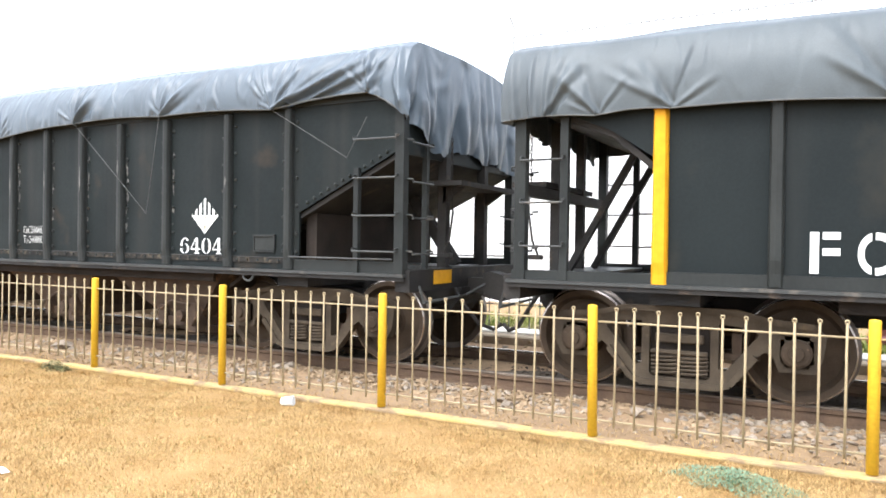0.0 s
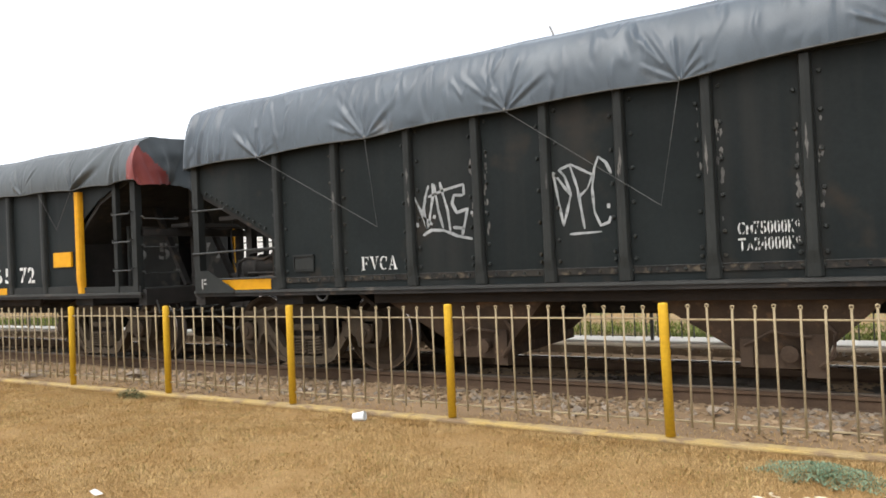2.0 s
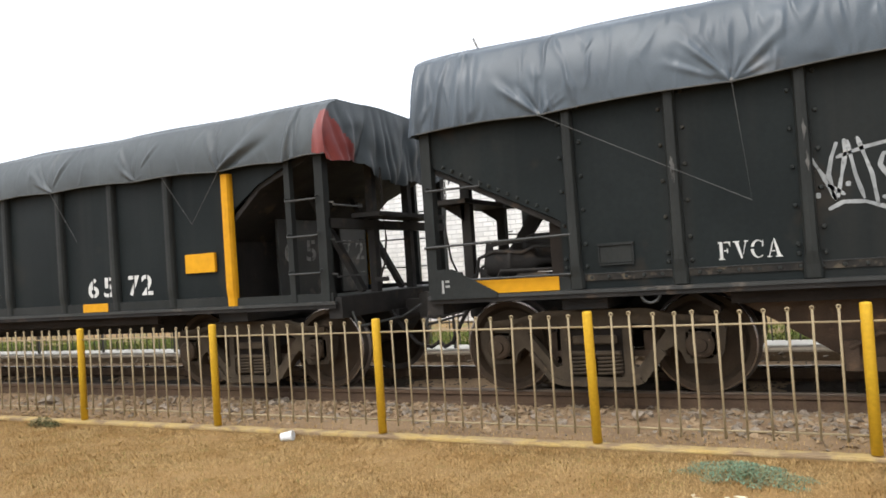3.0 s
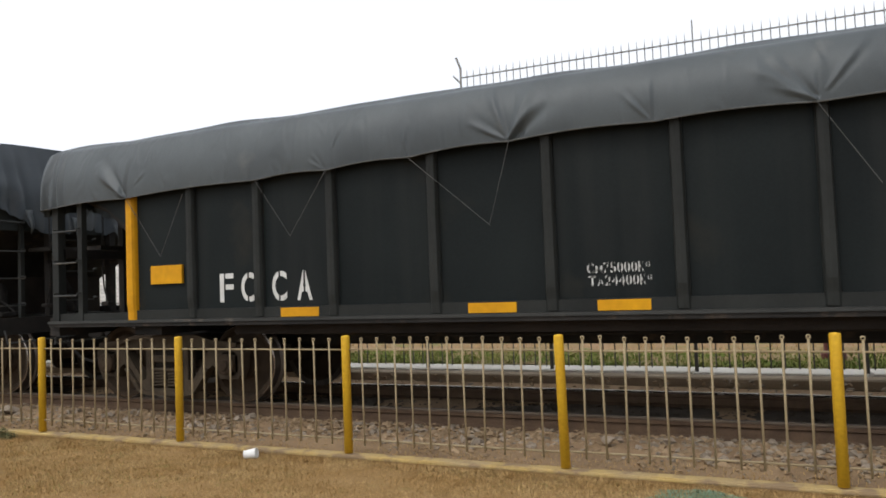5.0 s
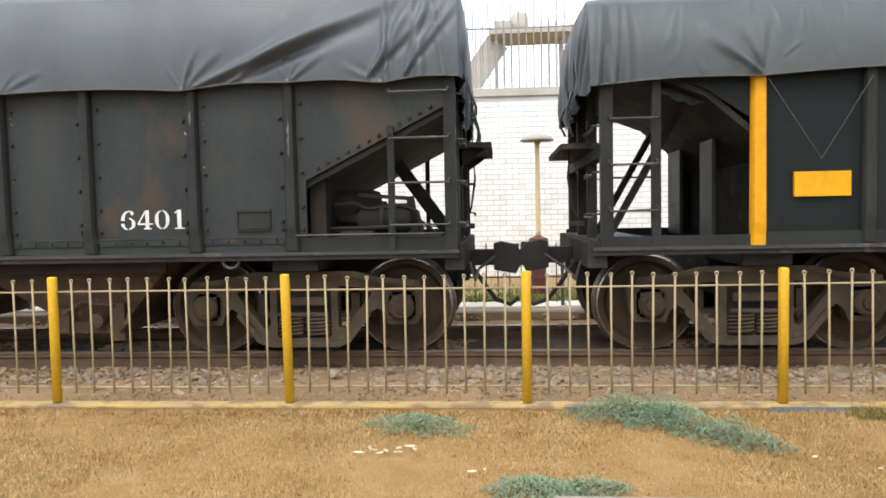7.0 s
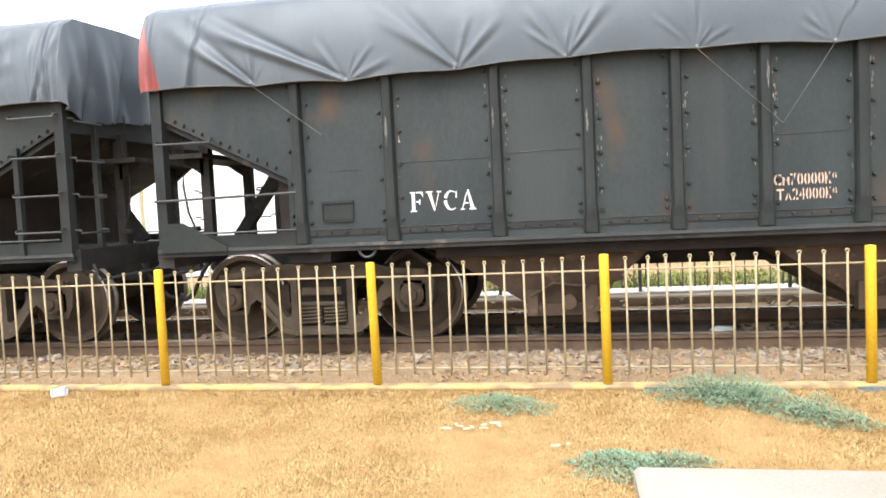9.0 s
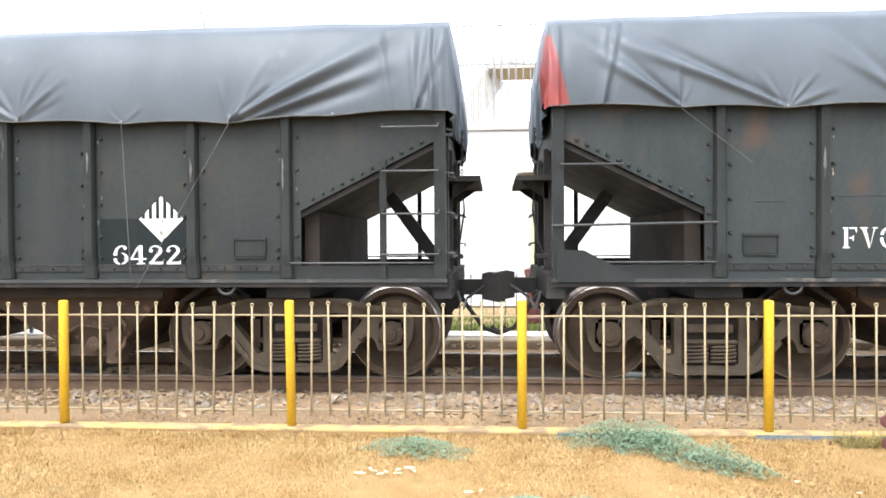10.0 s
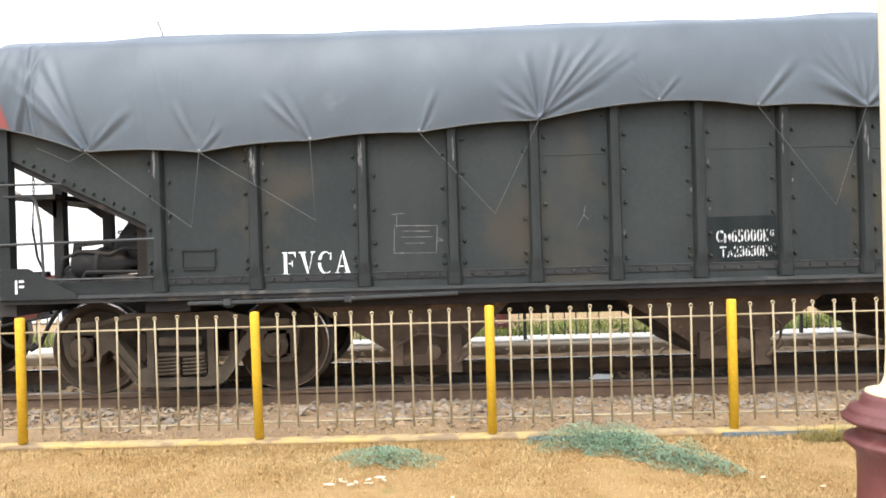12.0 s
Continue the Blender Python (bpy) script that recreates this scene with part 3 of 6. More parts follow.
def tarpaulin(wagon, hem, top, mat, seed, left_drop, right_drop, red="", label="", pulls=(), fans=()):
    """A tarpaulin drawn over the load: sides, crown and both end flaps in one folded cloth."""
    rnd = random.Random(int(seed * 10))
    bm = bmesh.new()
    nx, x0, x1 = 1250, -6.14, 6.14
    width, levels = 1.525, 44
    prof = [(-1, i / levels) for i in range(levels + 1)] + [(-0.79 + 1.58 * k / 14, 1.03 + 0.04 * math.sin(math.pi * k / 14)) for k in range(15)] + [(1, 1 - i / 6.0) for i in range(7)]
    # creases: start, direction, length, height, thickness
    folds = []
    for gx, gz in hem[1:-1]:
        many = next((c for fx, c in fans if abs(fx - gx) < 0.02), rnd.choice({M_TARP_OLIVE.name: (0, 0, 1), M_TARP_CRINKLED.name: (9, 14, 18)}.get(mat.name, (3, 4, 7, 11))))
        for k in range(many):
            ang = rnd.uniform(-1.2, 1.2)
            size, away = rnd.random() ** 1.3, rnd.choice((0.0, 0.0, 0.1, 0.22)) * rnd.random()
            folds.append((gx + away * math.sin(ang), gz + away * math.cos(ang), math.sin(ang), math.cos(ang), 0.22 + 0.55 * size, 0.005 + 0.011 * size, 0.011 + 0.016 * size, 1.1))
    for px, pz, qx, qz, h, w in pulls:
        d = math.hypot(qx - px, qz - pz)
        for off in (0.0, rnd.uniform(0.08, 0.16), -rnd.uniform(0.10, 0.2)):
            folds.append((px, pz, (qx - px + off) / d, (qz - pz) / d, d * rnd.uniform(0.8, 1.0), h * 0.42, w * 0.55, 0.82))
    xs = np.linspace(x0, x1, nx + 1)
    hs = np.array([hem_height(hem, x) for x in xs])
    edges = np.minimum(xs - x0, x1 - xs)
    zts = np.array([top + 0.040 - 0.012 * math.exp(-e / 0.03) + 0.007 * noise.noise((x * 0.45, seed, 0.0)) + 0.005 * noise.noise((x * 2.1, seed, 0.0)) for x, e in zip(xs, edges)])
    fr = np.linspace(0, 1, levels + 1)
    Z = hs[:, None] + (zts - hs)[:, None] * fr[None, :]
    X = np.repeat(xs[:, None], levels + 1, 1)
    W = np.zeros_like(Z)
    for gx, gz, ux, uz, length, h, th, late in folds:
        dx, dz = X - gx, Z - gz
        t = (dx * ux + dz * uz) / length
        q = (dx * uz - dz * ux) / (th * (0.6 + 1.5 * np.clip(t, 0, 1)))
        live = (t > 0) & (t < 1)
        W += live * h * np.sin(np.pi * np.clip(t * late + 0.15, 0, 1)) * (np.exp(-q * q) - 0.6 * np.exp(-(q - 1.6) ** 2))
    for k in range(10):
        side_x = (x0 + 0.02 if k % 2 else x1 - 0.02) + (1 if k % 2 else -1) * 0.6 * rnd.random() ** 1.5
        q = (X - side_x - (Z - 2.7) * rnd.uniform(-0.25, 0.25)) / rnd.uniform(0.02, 0.05)
        W += rnd.uniform(0.012, 0.030) * (np.exp(-q * q) - 0.5 * np.exp(-(q - 1.7) ** 2)) * (1.1 - fr * 0.8)[None, :]

    cols = []
    for i in range(nx + 1):
        x = float(xs[i])
        zt = float(zts[i])
        col = []
        for j, (side, f) in enumerate(prof):
            if abs(side) == 1:
                z = float(hs[i]) + (zt - float(hs[i])) * f
                y = side * width
                y -= side * (0.20 * f ** 2.6 + 0.06 * max(0.0, f - 0.9) ** 2 / 0.01)
                y -= side * 0.035 * (1 - f) ** 2
                w = 0.012 * noise.noise((x * 0.9, z * 1.0, seed)) + 0.003 * noise.noise((x * 4.1 - z * 3, z * 0.8, seed + 3))
                if side < 0:
                    w += float(W[i, j])
                y += side * w
            else:
                z = zt + (f - 1) * 1.2 + 0.025 * noise.noise((x * 1.3, side * 2, seed))
                y = side * width
            col.append(bm.verts.new((x, y, z)))
        cols.append(col)
    for a, b in zip(cols, cols[1:]):
        for j in range(len(prof) - 1):
            bm.faces.new((a[j], b[j], b[j + 1], a[j + 1]))
    for col, sgn, drop in ((cols[0], -1, left_drop), (cols[-1], 1, right_drop)):
        # end flap: hangs down in sharp folds, its lower edge ragged
        edge = [v.co.copy() for v in col]
        near_hem = min(edge[0].z + 0.02, hem[0 if sgn < 0 else -1][1])
        run = [0.0]
        for a, b in zip(edge, edge[1:]):
            run.append(run[-1] + (b - a).length)
        across = 150
        base = []
        for k in range(across + 1):
            d = run[-1] * k / across
            base.append(Vector([float(np.interp(d, run, [p[i] for p in edge])) for i in range(3)]))
        prev = [bm.verts.new(p) for p in base]
        for lev in range(1, 19):
            row = []
            t = lev / 18
            for p in base:
                v = 0.5 + p.y / (2 * width)
                hung = min(1.0, max(0.0, v / 0.30))
                zb = near_hem + (drop - near_hem) * hung * hung * (3 - 2 * hung) + 0.05 * math.sin(v * 9 + seed) + 0.10 * noise.noise((v * 7, seed, 1.0)) + 0.035 * noise.noise((v * 31, seed, 2.0))
                zb = min(zb, p.z - 0.02)
                gather = t ** 0.7
                big, small = abs(noise.noise((v * 5.5 + t * 0.5, 0.4, seed))) ** 0.7, abs(noise.noise((v * 14 - t * 0.7, t * 0.4, seed + 5))) ** 0.7
                x = p.x + sgn * (0.02 * math.sin(math.pi * min(1, t * 0.9)) + (0.16 * big + 0.09 * small - 0.09) * gather + 0.03 * noise.noise((v * 9, t * 4, seed + 8)) * t)
                row.append(bm.verts.new((x, p.y * (1 - 0.04 * t) + 0.02 * noise.noise((v * 8, t * 3, seed)) * t, p.z + (zb - p.z) * t)))
            for j in range(across):
                bm.faces.new((prev[j], prev[j + 1], row[j + 1], row[j]))
            prev = row
    bm.faces.ensure_lookup_table()
    if red:
        for f in bm.faces:
            c = f.calc_center_median()
            if red == "left" and c.x < -6.12 + 0.26 * (top - c.z - 0.12) and c.y < -1.30 and c.z < top - 0.12:
                f.material_index = 1
            if red == "right" and c.x > 6.09 - 0.20 * (top - c.z) and c.y < -1.50 + 1.15 * (top - c.z) and c.z < top - 0.05:
                f.material_index = 1
    cloth = part("tarpaulin", bm, [mat, M_TARP_RED], wagon, label or "dark grey wrinkled tarpaulin tied over the load", True)
    for gx, gz in hem[1:-1] if mat is not M_TARP_OLIVE else ():
        b2 = bmesh.new()
        lathe(b2, [(0.006, -0.006), (0.0125, -0.006), (0.0125, 0.006), (0.006, 0.006)], 10, "y", (gx, -width + 0.018, gz + 0.02))
        part("grommet", b2, M_BRASS, cloth)
    b2 = bmesh.new()
    rod(b2, [(x0 + (x1 - x0) * i / 120, -width + 0.025, hem_height(hem, x0 + (x1 - x0) * i / 120) + 0.004) for i in range(121)], 0.008, 5)
    part("hem_rope", b2, M_ROPE, cloth)
    return cloth


def rope(wagon, *pts):
    bm = bmesh.new()
    ys = [-1.505 if i % 2 == 0 else -1.46 for i in range(len(pts))]
    rod(bm, [(x, y, z) for (x, z), y in zip(pts, ys)], 0.0031, 5)
    part("tie_rope", bm, M_ROPE, wagon)


def bogie(wagon, cx):
    """Cast side frames, springs, bolster, and two wheelsets that roll."""
    half = [(0.0, 0.105), (0.30, 0.105), (0.40, 0.14), (0.60, 0.39), (0.67, 0.44), (0.735, 0.39), (0.77, 0.29), (1.03, 0.29), (1.085, 0.40), (1.11, 0.58), (1.04, 0.675), (0.70, 0.70), (0.46, 0.765)]
    outline = half + [(-x, z) for x, z in half[:0:-1]]
    window = [(0.315, 0.27), (0.315, 0.645), (0.55, 0.625), (0.625, 0.575), (0.545, 0.475), (0.37, 0.255)]
    middle = [(-0.25, 0.19), (-0.22, 0.17), (0.22, 0.17), (0.25, 0.19), (0.25, 0.62), (-0.25, 0.62)]
    for side in (-1, 1):
        y = side * 0.98
        bm = bmesh.new()
        for loop in (outline, window, [(-x, z) for x, z in window], middle):
            ring = [bm.verts.new((x, y - 0.06, z)) for x, z in loop]
            for a, b in zip(ring, ring[1:] + ring[:1]):
                bm.edges.new((a, b))
        bmesh.ops.triangle_fill(bm, use_beauty=True, use_dissolve=False, edges=list(bm.edges))
        grown = bmesh.ops.extrude_face_region(bm, geom=list(bm.faces))
        bmesh.ops.translate(bm, vec=(0, 0.12, 0), verts=[v for v in grown["geom"] if isinstance(v, bmesh.types.BMVert)])
        frame_ob = part("side_frame", bm, M_BOGIE, wagon, "dusty cast-iron bogie side frame")
        frame_ob.location = (cx, 0, 0)
        # flanges cast along the lower and upper edges
        lip = y + side * 0.085
        bm = bmesh.new()
        low = [(-0.60, 0.395), (-0.405, 0.15), (-0.30, 0.117), (0.30, 0.117), (0.405, 0.15), (0.60, 0.395)]
        for (ax, az), (bx_, bz) in zip(low, low[1:]):
            bar(bm, (ax, lip, az), (bx_, lip, bz), 0.028, 0.05)
        part("lower_flange", bm, M_BOGIE, frame_ob)
        bm = bmesh.new()
        for ax, az, bx_, bz in ((-1.03, 0.665, -0.70, 0.692), (-0.70, 0.692, -0.46, 0.752), (-0.46, 0.752, 0.46, 0.752), (0.46, 0.752, 0.70, 0.692), (0.70, 0.692, 1.03, 0.665)):
            bar(bm, (ax, lip, az), (bx_, lip, bz), 0.028, 0.05)
        part("upper_flange", bm, M_BOGIE, frame_ob)
        for s2 in (-1, 1):
            b2 = bmesh.new()
            bx(b2, s2 * 0.90 - 0.12, s2 * 0.90 + 0.12, y - 0.09, y + 0.10, 0.335, 0.585)
            bmesh.ops.bevel(b2, geom=list(b2.edges), offset=0.03, segments=2, affect="EDGES")
            part("axle_box", b2, M_BOGIE, frame_ob)
            b3 = bmesh.new()
            lathe(b3, [(0.115, 0.0), (0.115, 0.035), (0.095, 0.05), (0.06, 0.055), (0.055, 0.075), (0.02, 0.08)], 18, "y", (s2 * 0.90, 0, 0.455))
            cap = part("axle_cap", b3, M_WHEEL, frame_ob, "round bearing cap")
            cap.location, cap.scale = (0, y + side * 0.095, 0), (1, side, 1)
            for k in range(3):
                b3 = bmesh.new()
                ang = 0.5 + k * 2.094
                lathe(b3, [(0.014, 0.0), (0.014, 0.012), (0.005, 0.016)], 6, "y", (s2 * 0.90 + 0.085 * math.cos(ang), 0, 0.455 + 0.085 * math.sin(ang)))
                bolt = part("cap_bolt", b3, M_RUST, frame_ob)
                bolt.location, bolt.scale = (0, y + side * 0.132, 0), (1, side, 1)
        # dark plate across the hole stands in for the shade inside
        b2 = bmesh.new()
        bx(b2, -0.25, 0.25, y - side * 0.02, y - side * 0.055, 0.185, 0.64)
        part("spring_pocket", b2, M_BULKHEAD, frame_ob, "dark plate standing in for the shade behind the springs")
        for k in range(2):
            b2 = bmesh.new()
            coil = [((k - 0.5) * 0.245 + 0.108 * math.cos(i * 0.6), y + side * 0.045 + 0.04 * math.sin(i * 0.6), 0.185 + 0.165 * i / 52) for i in range(53)]
            rod(b2, coil, 0.0125, 6)
            part("spring", b2, M_BOGIE, frame_ob, "stout dusty coil spring")
        b2 = bmesh.new()
        bx(b2, -0.235, 0.235, y - 0.05, y + side * 0.10, 0.365, 0.405)
        bx(b2, -0.20, 0.20, y - 0.05, y + side * 0.085, 0.465, 0.545)
        bmesh.ops.bevel(b2, geom=list(b2.edges), offset=0.012, segments=1, affect="EDGES")
        part("bolster_end", b2, M_BOGIE, frame_ob)
        b2 = bmesh.new()
        bar(b2, (-0.62, y - side * 0.12, 0.36), (0.62, y - side * 0.12, 0.36), 0.05)
        for s2 in (-1, 1):
            bx(b2, s2 * 0.44 - 0.04, s2 * 0.44 + 0.04, y - side * 0.14 - 0.03, y - side * 0.14 + 0.03, 0.30, 0.56)
        part("brake_beam", b2, M_RUST, frame_ob)
    bm = bmesh.new()
    bx(bm, cx - 0.17, cx + 0.17, -0.95, 0.95, 0.46, 0.74)
    part("bolster", bm, M_FRAME, wagon)
    for s2 in (-0.9, 0.9):
        ws = part("wheelset", WHEEL_MESH, None, wagon, "rusty rail wheels with polished treads on one axle")
        ws.location = (cx + s2, 0, WHEEL_R)
        WHEELSETS.append((wagon, ws, cx + s2))


def make_wheelset():
    bm = bmesh.new()
    for side in (-1, 1):
        s = side
        prof = [(0.06, 0.80), (0.17, 0.80), (0.19, 0.765), (0.34, 0.735), (0.375, 0.80), (0.425, 0.805), (WHEEL_R, 0.80), (WHEEL_R, 0.70), (0.468, 0.685), (0.468, 0.66), (0.40, 0.66), (0.36, 0.70), (0.08, 0.70)]
        lathe(bm, [(r, s * h) for r, h in prof], 40, "y")
    rod(bm, [(0, -0.72, 0), (0, 0.72, 0)], 0.08, 12)
    bmesh.ops.recalc_face_normals(bm, faces=bm.faces)
    for f in bm.faces:
        c = f.calc_center_median()
        r = math.hypot(c.x, c.z)
        if r > 0.428 or (r > 0.39 and abs(c.y) > 0.795):
            f.material_index = 1 if r > 0.42 else 0
        # polished rim edge in brighter metal, which paints its highlight all round
        if abs(r - 0.4325) < 0.006 and abs(c.y) > 0.79:
            f.material_index = 2
    return finish(bm, "wheelset", [M_WHEEL, M_TREAD, M_RAILTOP])


WHEEL_MESH = make_wheelset()


def end_gear(wagon, sgn):
    """Coupler, uncoupling rod and air hose at one end."""
    bm = bmesh.new()
    o, u = (0.0, 0.0) if sgn > 0 else (0.013, 0.017)
    bx(bm, sgn * 6.17, sgn * 6.40, -0.08 + o, 0.08 + o, 0.74 + u, 0.90 + u)
    prism(bm, [(sgn * 6.40, 0.70 + u), (sgn * 6.40, 0.96 + u), (sgn * 6.48, 0.98 + u), (sgn * 6.62, 0.95 + u), (sgn * 6.68, 0.88 + u), (sgn * 6.68, 0.76 + u), (sgn * 6.62, 0.66 + u)], -0.18 + o, 0.04 + o)
    bx(bm, sgn * 6.44, sgn * 6.66, 0.05 + o, 0.16 + o, 0.71 + u, 0.95 + u)
    part("coupler", bm, M_FRAME, wagon, "heavy sooty knuckle coupler")
    bm = bmesh.new()
    rod(bm, [(sgn * 6.16, -0.40, 0.80), (sgn * 6.28, -0.40, 0.62), (sgn * 6.42, -0.32, 0.42), (sgn * 6.56, -0.24, 0.36), (sgn * 6.64, -0.2, 0.42)], 0.022, 7)
    part("air_hose", bm, M_FRAME, wagon, "black rubber air hose")
    bm = bmesh.new()
    rod(bm, [(sgn * 6.2, -1.25, 0.86), (sgn * 6.25, -1.25, 0.70), (sgn * 6.25, -0.3, 0.72), (sgn * 6.45, -0.15, 0.86)], 0.014, 6)
    part("uncoupling_rod", bm, M_SILL, wagon)
    bm = bmesh.new()
    prism(bm, [(sgn * 6.05, 0.52), (sgn * 6.05, 0.80), (sgn * 6.2, 0.80), (sgn * 6.2, 0.70)], -0.3, 0.3)
    part("draft_box", bm, M_FRAME, wagon)


def rung(wagon, x0, y0, x1, y1, z, out):
    """A bent grab iron between two uprights, standing proud by the vector out."""
    ox, oy = out
    bm = bmesh.new()
    rod(bm, [(x0, y0, z), (x0 + ox, y0 + oy, z - 0.005), (x0 + ox, y0 + oy, z - 0.03), (x1 + ox, y1 + oy, z - 0.03), (x1 + ox, y1 + oy, z - 0.005), (x1, y1, z)], 0.011, 6)
    part("rung", bm, M_SILL, wagon)


def rivets(wagon, spots):
    """Rivet heads on the near side: small six-sided domes joined into one part."""
    vs, fs = [], []
    for x, z in spots:
        b = len(vs)
        for k in range(6):
            c, s = math.cos(k * math.pi / 3), math.sin(k * math.pi / 3)
            vs.append((x + 0.0195 * c, -SIDE - 0.004, z + 0.0195 * s))
        for k in range(6):
            c, s = math.cos(k * math.pi / 3), math.sin(k * math.pi / 3)
            vs.append((x + 0.012 * c, -SIDE - 0.024, z + 0.012 * s))
        fs.append(tuple(range(b + 6, b + 12)))
        fs += [(b + k, b + (k + 1) % 6, b + 6 + (k + 1) % 6, b + 6 + k) for k in range(6)]
    part("rivets", mesh_from("rivets", vs, fs, M_SIDE), None, wagon)["kind"] = "stuff"


def rib_mesh(name, x_half, z0, z1, depth, mat, foot=1.2):
    """A pressed rib with rounded shoulders that spreads into a foot."""
    bm = bmesh.new()
    a = [(-1, 0), (-0.93, -0.55), (-0.68, -0.93), (0, -1.0), (0.68, -0.93), (0.93, -0.55), (1, 0)]
    rows = []
    for z, wide, deep in ((z0, foot, 0.75), (z0 + 0.10, foot, 0.80), (z0 + 0.20, 0.95, 1.0), (z0 + 0.7, 0.92, 1.0), (z1, 0.88, 1.0)):
        rows.append([bm.verts.new((x * x_half * wide, y * depth * deep, z)) for x, y in a])
    for p, q in zip(rows, rows[1:]):
        for i in range(6):
            bm.faces.new((p[i], p[i + 1], q[i + 1], q[i]))
        bm.faces.new((p[6], p[0], q[0], q[6]))
    bm.faces.new(rows[0])
    bm.faces.new(rows[-1][::-1])
    return finish(bm, name, mat)


RIBS_OLD = [-4.70, -3.85, -2.90, -2.12, -1.41, -0.72, 0.0, 0.72, 1.41, 2.12, 2.90, 3.85, 4.70]
RIB_OLD = rib_mesh("rib", 0.055, 0.985, 2.66, 0.072, M_RIB)
RIB_NEW = rib_mesh("rib", 0.060, 0.99, 2.62, 0.072, M_RIB, 0.95)
RIB_YELLOW = rib_mesh("yellow_post", 0.068, 0.955, 2.40, 0.075, M_YELLOW_TRAIN, 0.95)


def common_frame(wagon):
    bm = bmesh.new()
    bx(bm, -6.15, 6.15, -0.20, 0.20, 0.60, 0.98)
    part("centre_sill", bm, M_FRAME, wagon)
    for side in (-1, 1):
        bm = bmesh.new()
        bx(bm, -6.12, 6.12, side * 1.30, side * 1.44, 0.945, 0.975)
        part("side_sill", bm, M_SILL, wagon, "worn steel side sill")
        bm = bmesh.new()
        bx(bm, -6.12, 6.12, side * 1.405, side * 1.425, 0.905, 0.944)
        part("sill_flange", bm, M_FRAME, wagon)
        bm = bmesh.new()
        bx(bm, -3.5, 3.5, side * 1.22, side * 1.26, 0.80, 0.944)
        part("sill_web", bm, M_BULKHEAD, wagon)
        bm = bmesh.new()
        bx(bm, -6.1, 6.1, side * 1.33, side * 1.40, 2.68, 2.76)
        part("top_rail", bm, M_RIB, wagon)
    for sgn in (-1, 1):
        bm = bmesh.new()
        bx(bm, sgn * 6.0, sgn * 6.16, -1.376, 1.376, 0.80, 1.014)
        part("end_sill", bm, M_FRAME, wagon)
        end_gear(wagon, sgn)
        bogie(wagon, sgn * 4.68)
    for cx in (-4.68, 4.68):
        bm = bmesh.new()
        bx(bm, cx - 0.2, cx + 0.2, -1.3, 1.3, 0.80, 0.95)
        part("body_bolster", bm, M_FRAME, wagon)


def side_ladder(wagon, sgn):
    """Ladder on the near side and round the corner, at the end of the wagon."""
    bm = bmesh.new()
    bar(bm, (sgn * 5.56, -1.40, 0.97), (sgn * 5.56, -1.40, 2.02), 0.055)
    part("ladder_stile", bm, M_RIB, wagon)
    for z in (1.22, 1.57, 1.94, 2.32):
        rung(wagon, sgn * 5.56, -1.43, sgn * 6.05, -1.43, z, (0, -0.05))
    for z in (1.20, 1.55, 1.90, 2.28):
        rung(wagon, sgn * 6.11, -1.36, sgn * 6.11, -0.95, z, (sgn * 0.07, 0))
    bm = bmesh.new()
    bar(bm, (sgn * 6.08, -0.93, 0.98), (sgn * 6.08, -0.93, 2.4), 0.055)
    part("ladder_stile", bm, M_RIB, wagon)


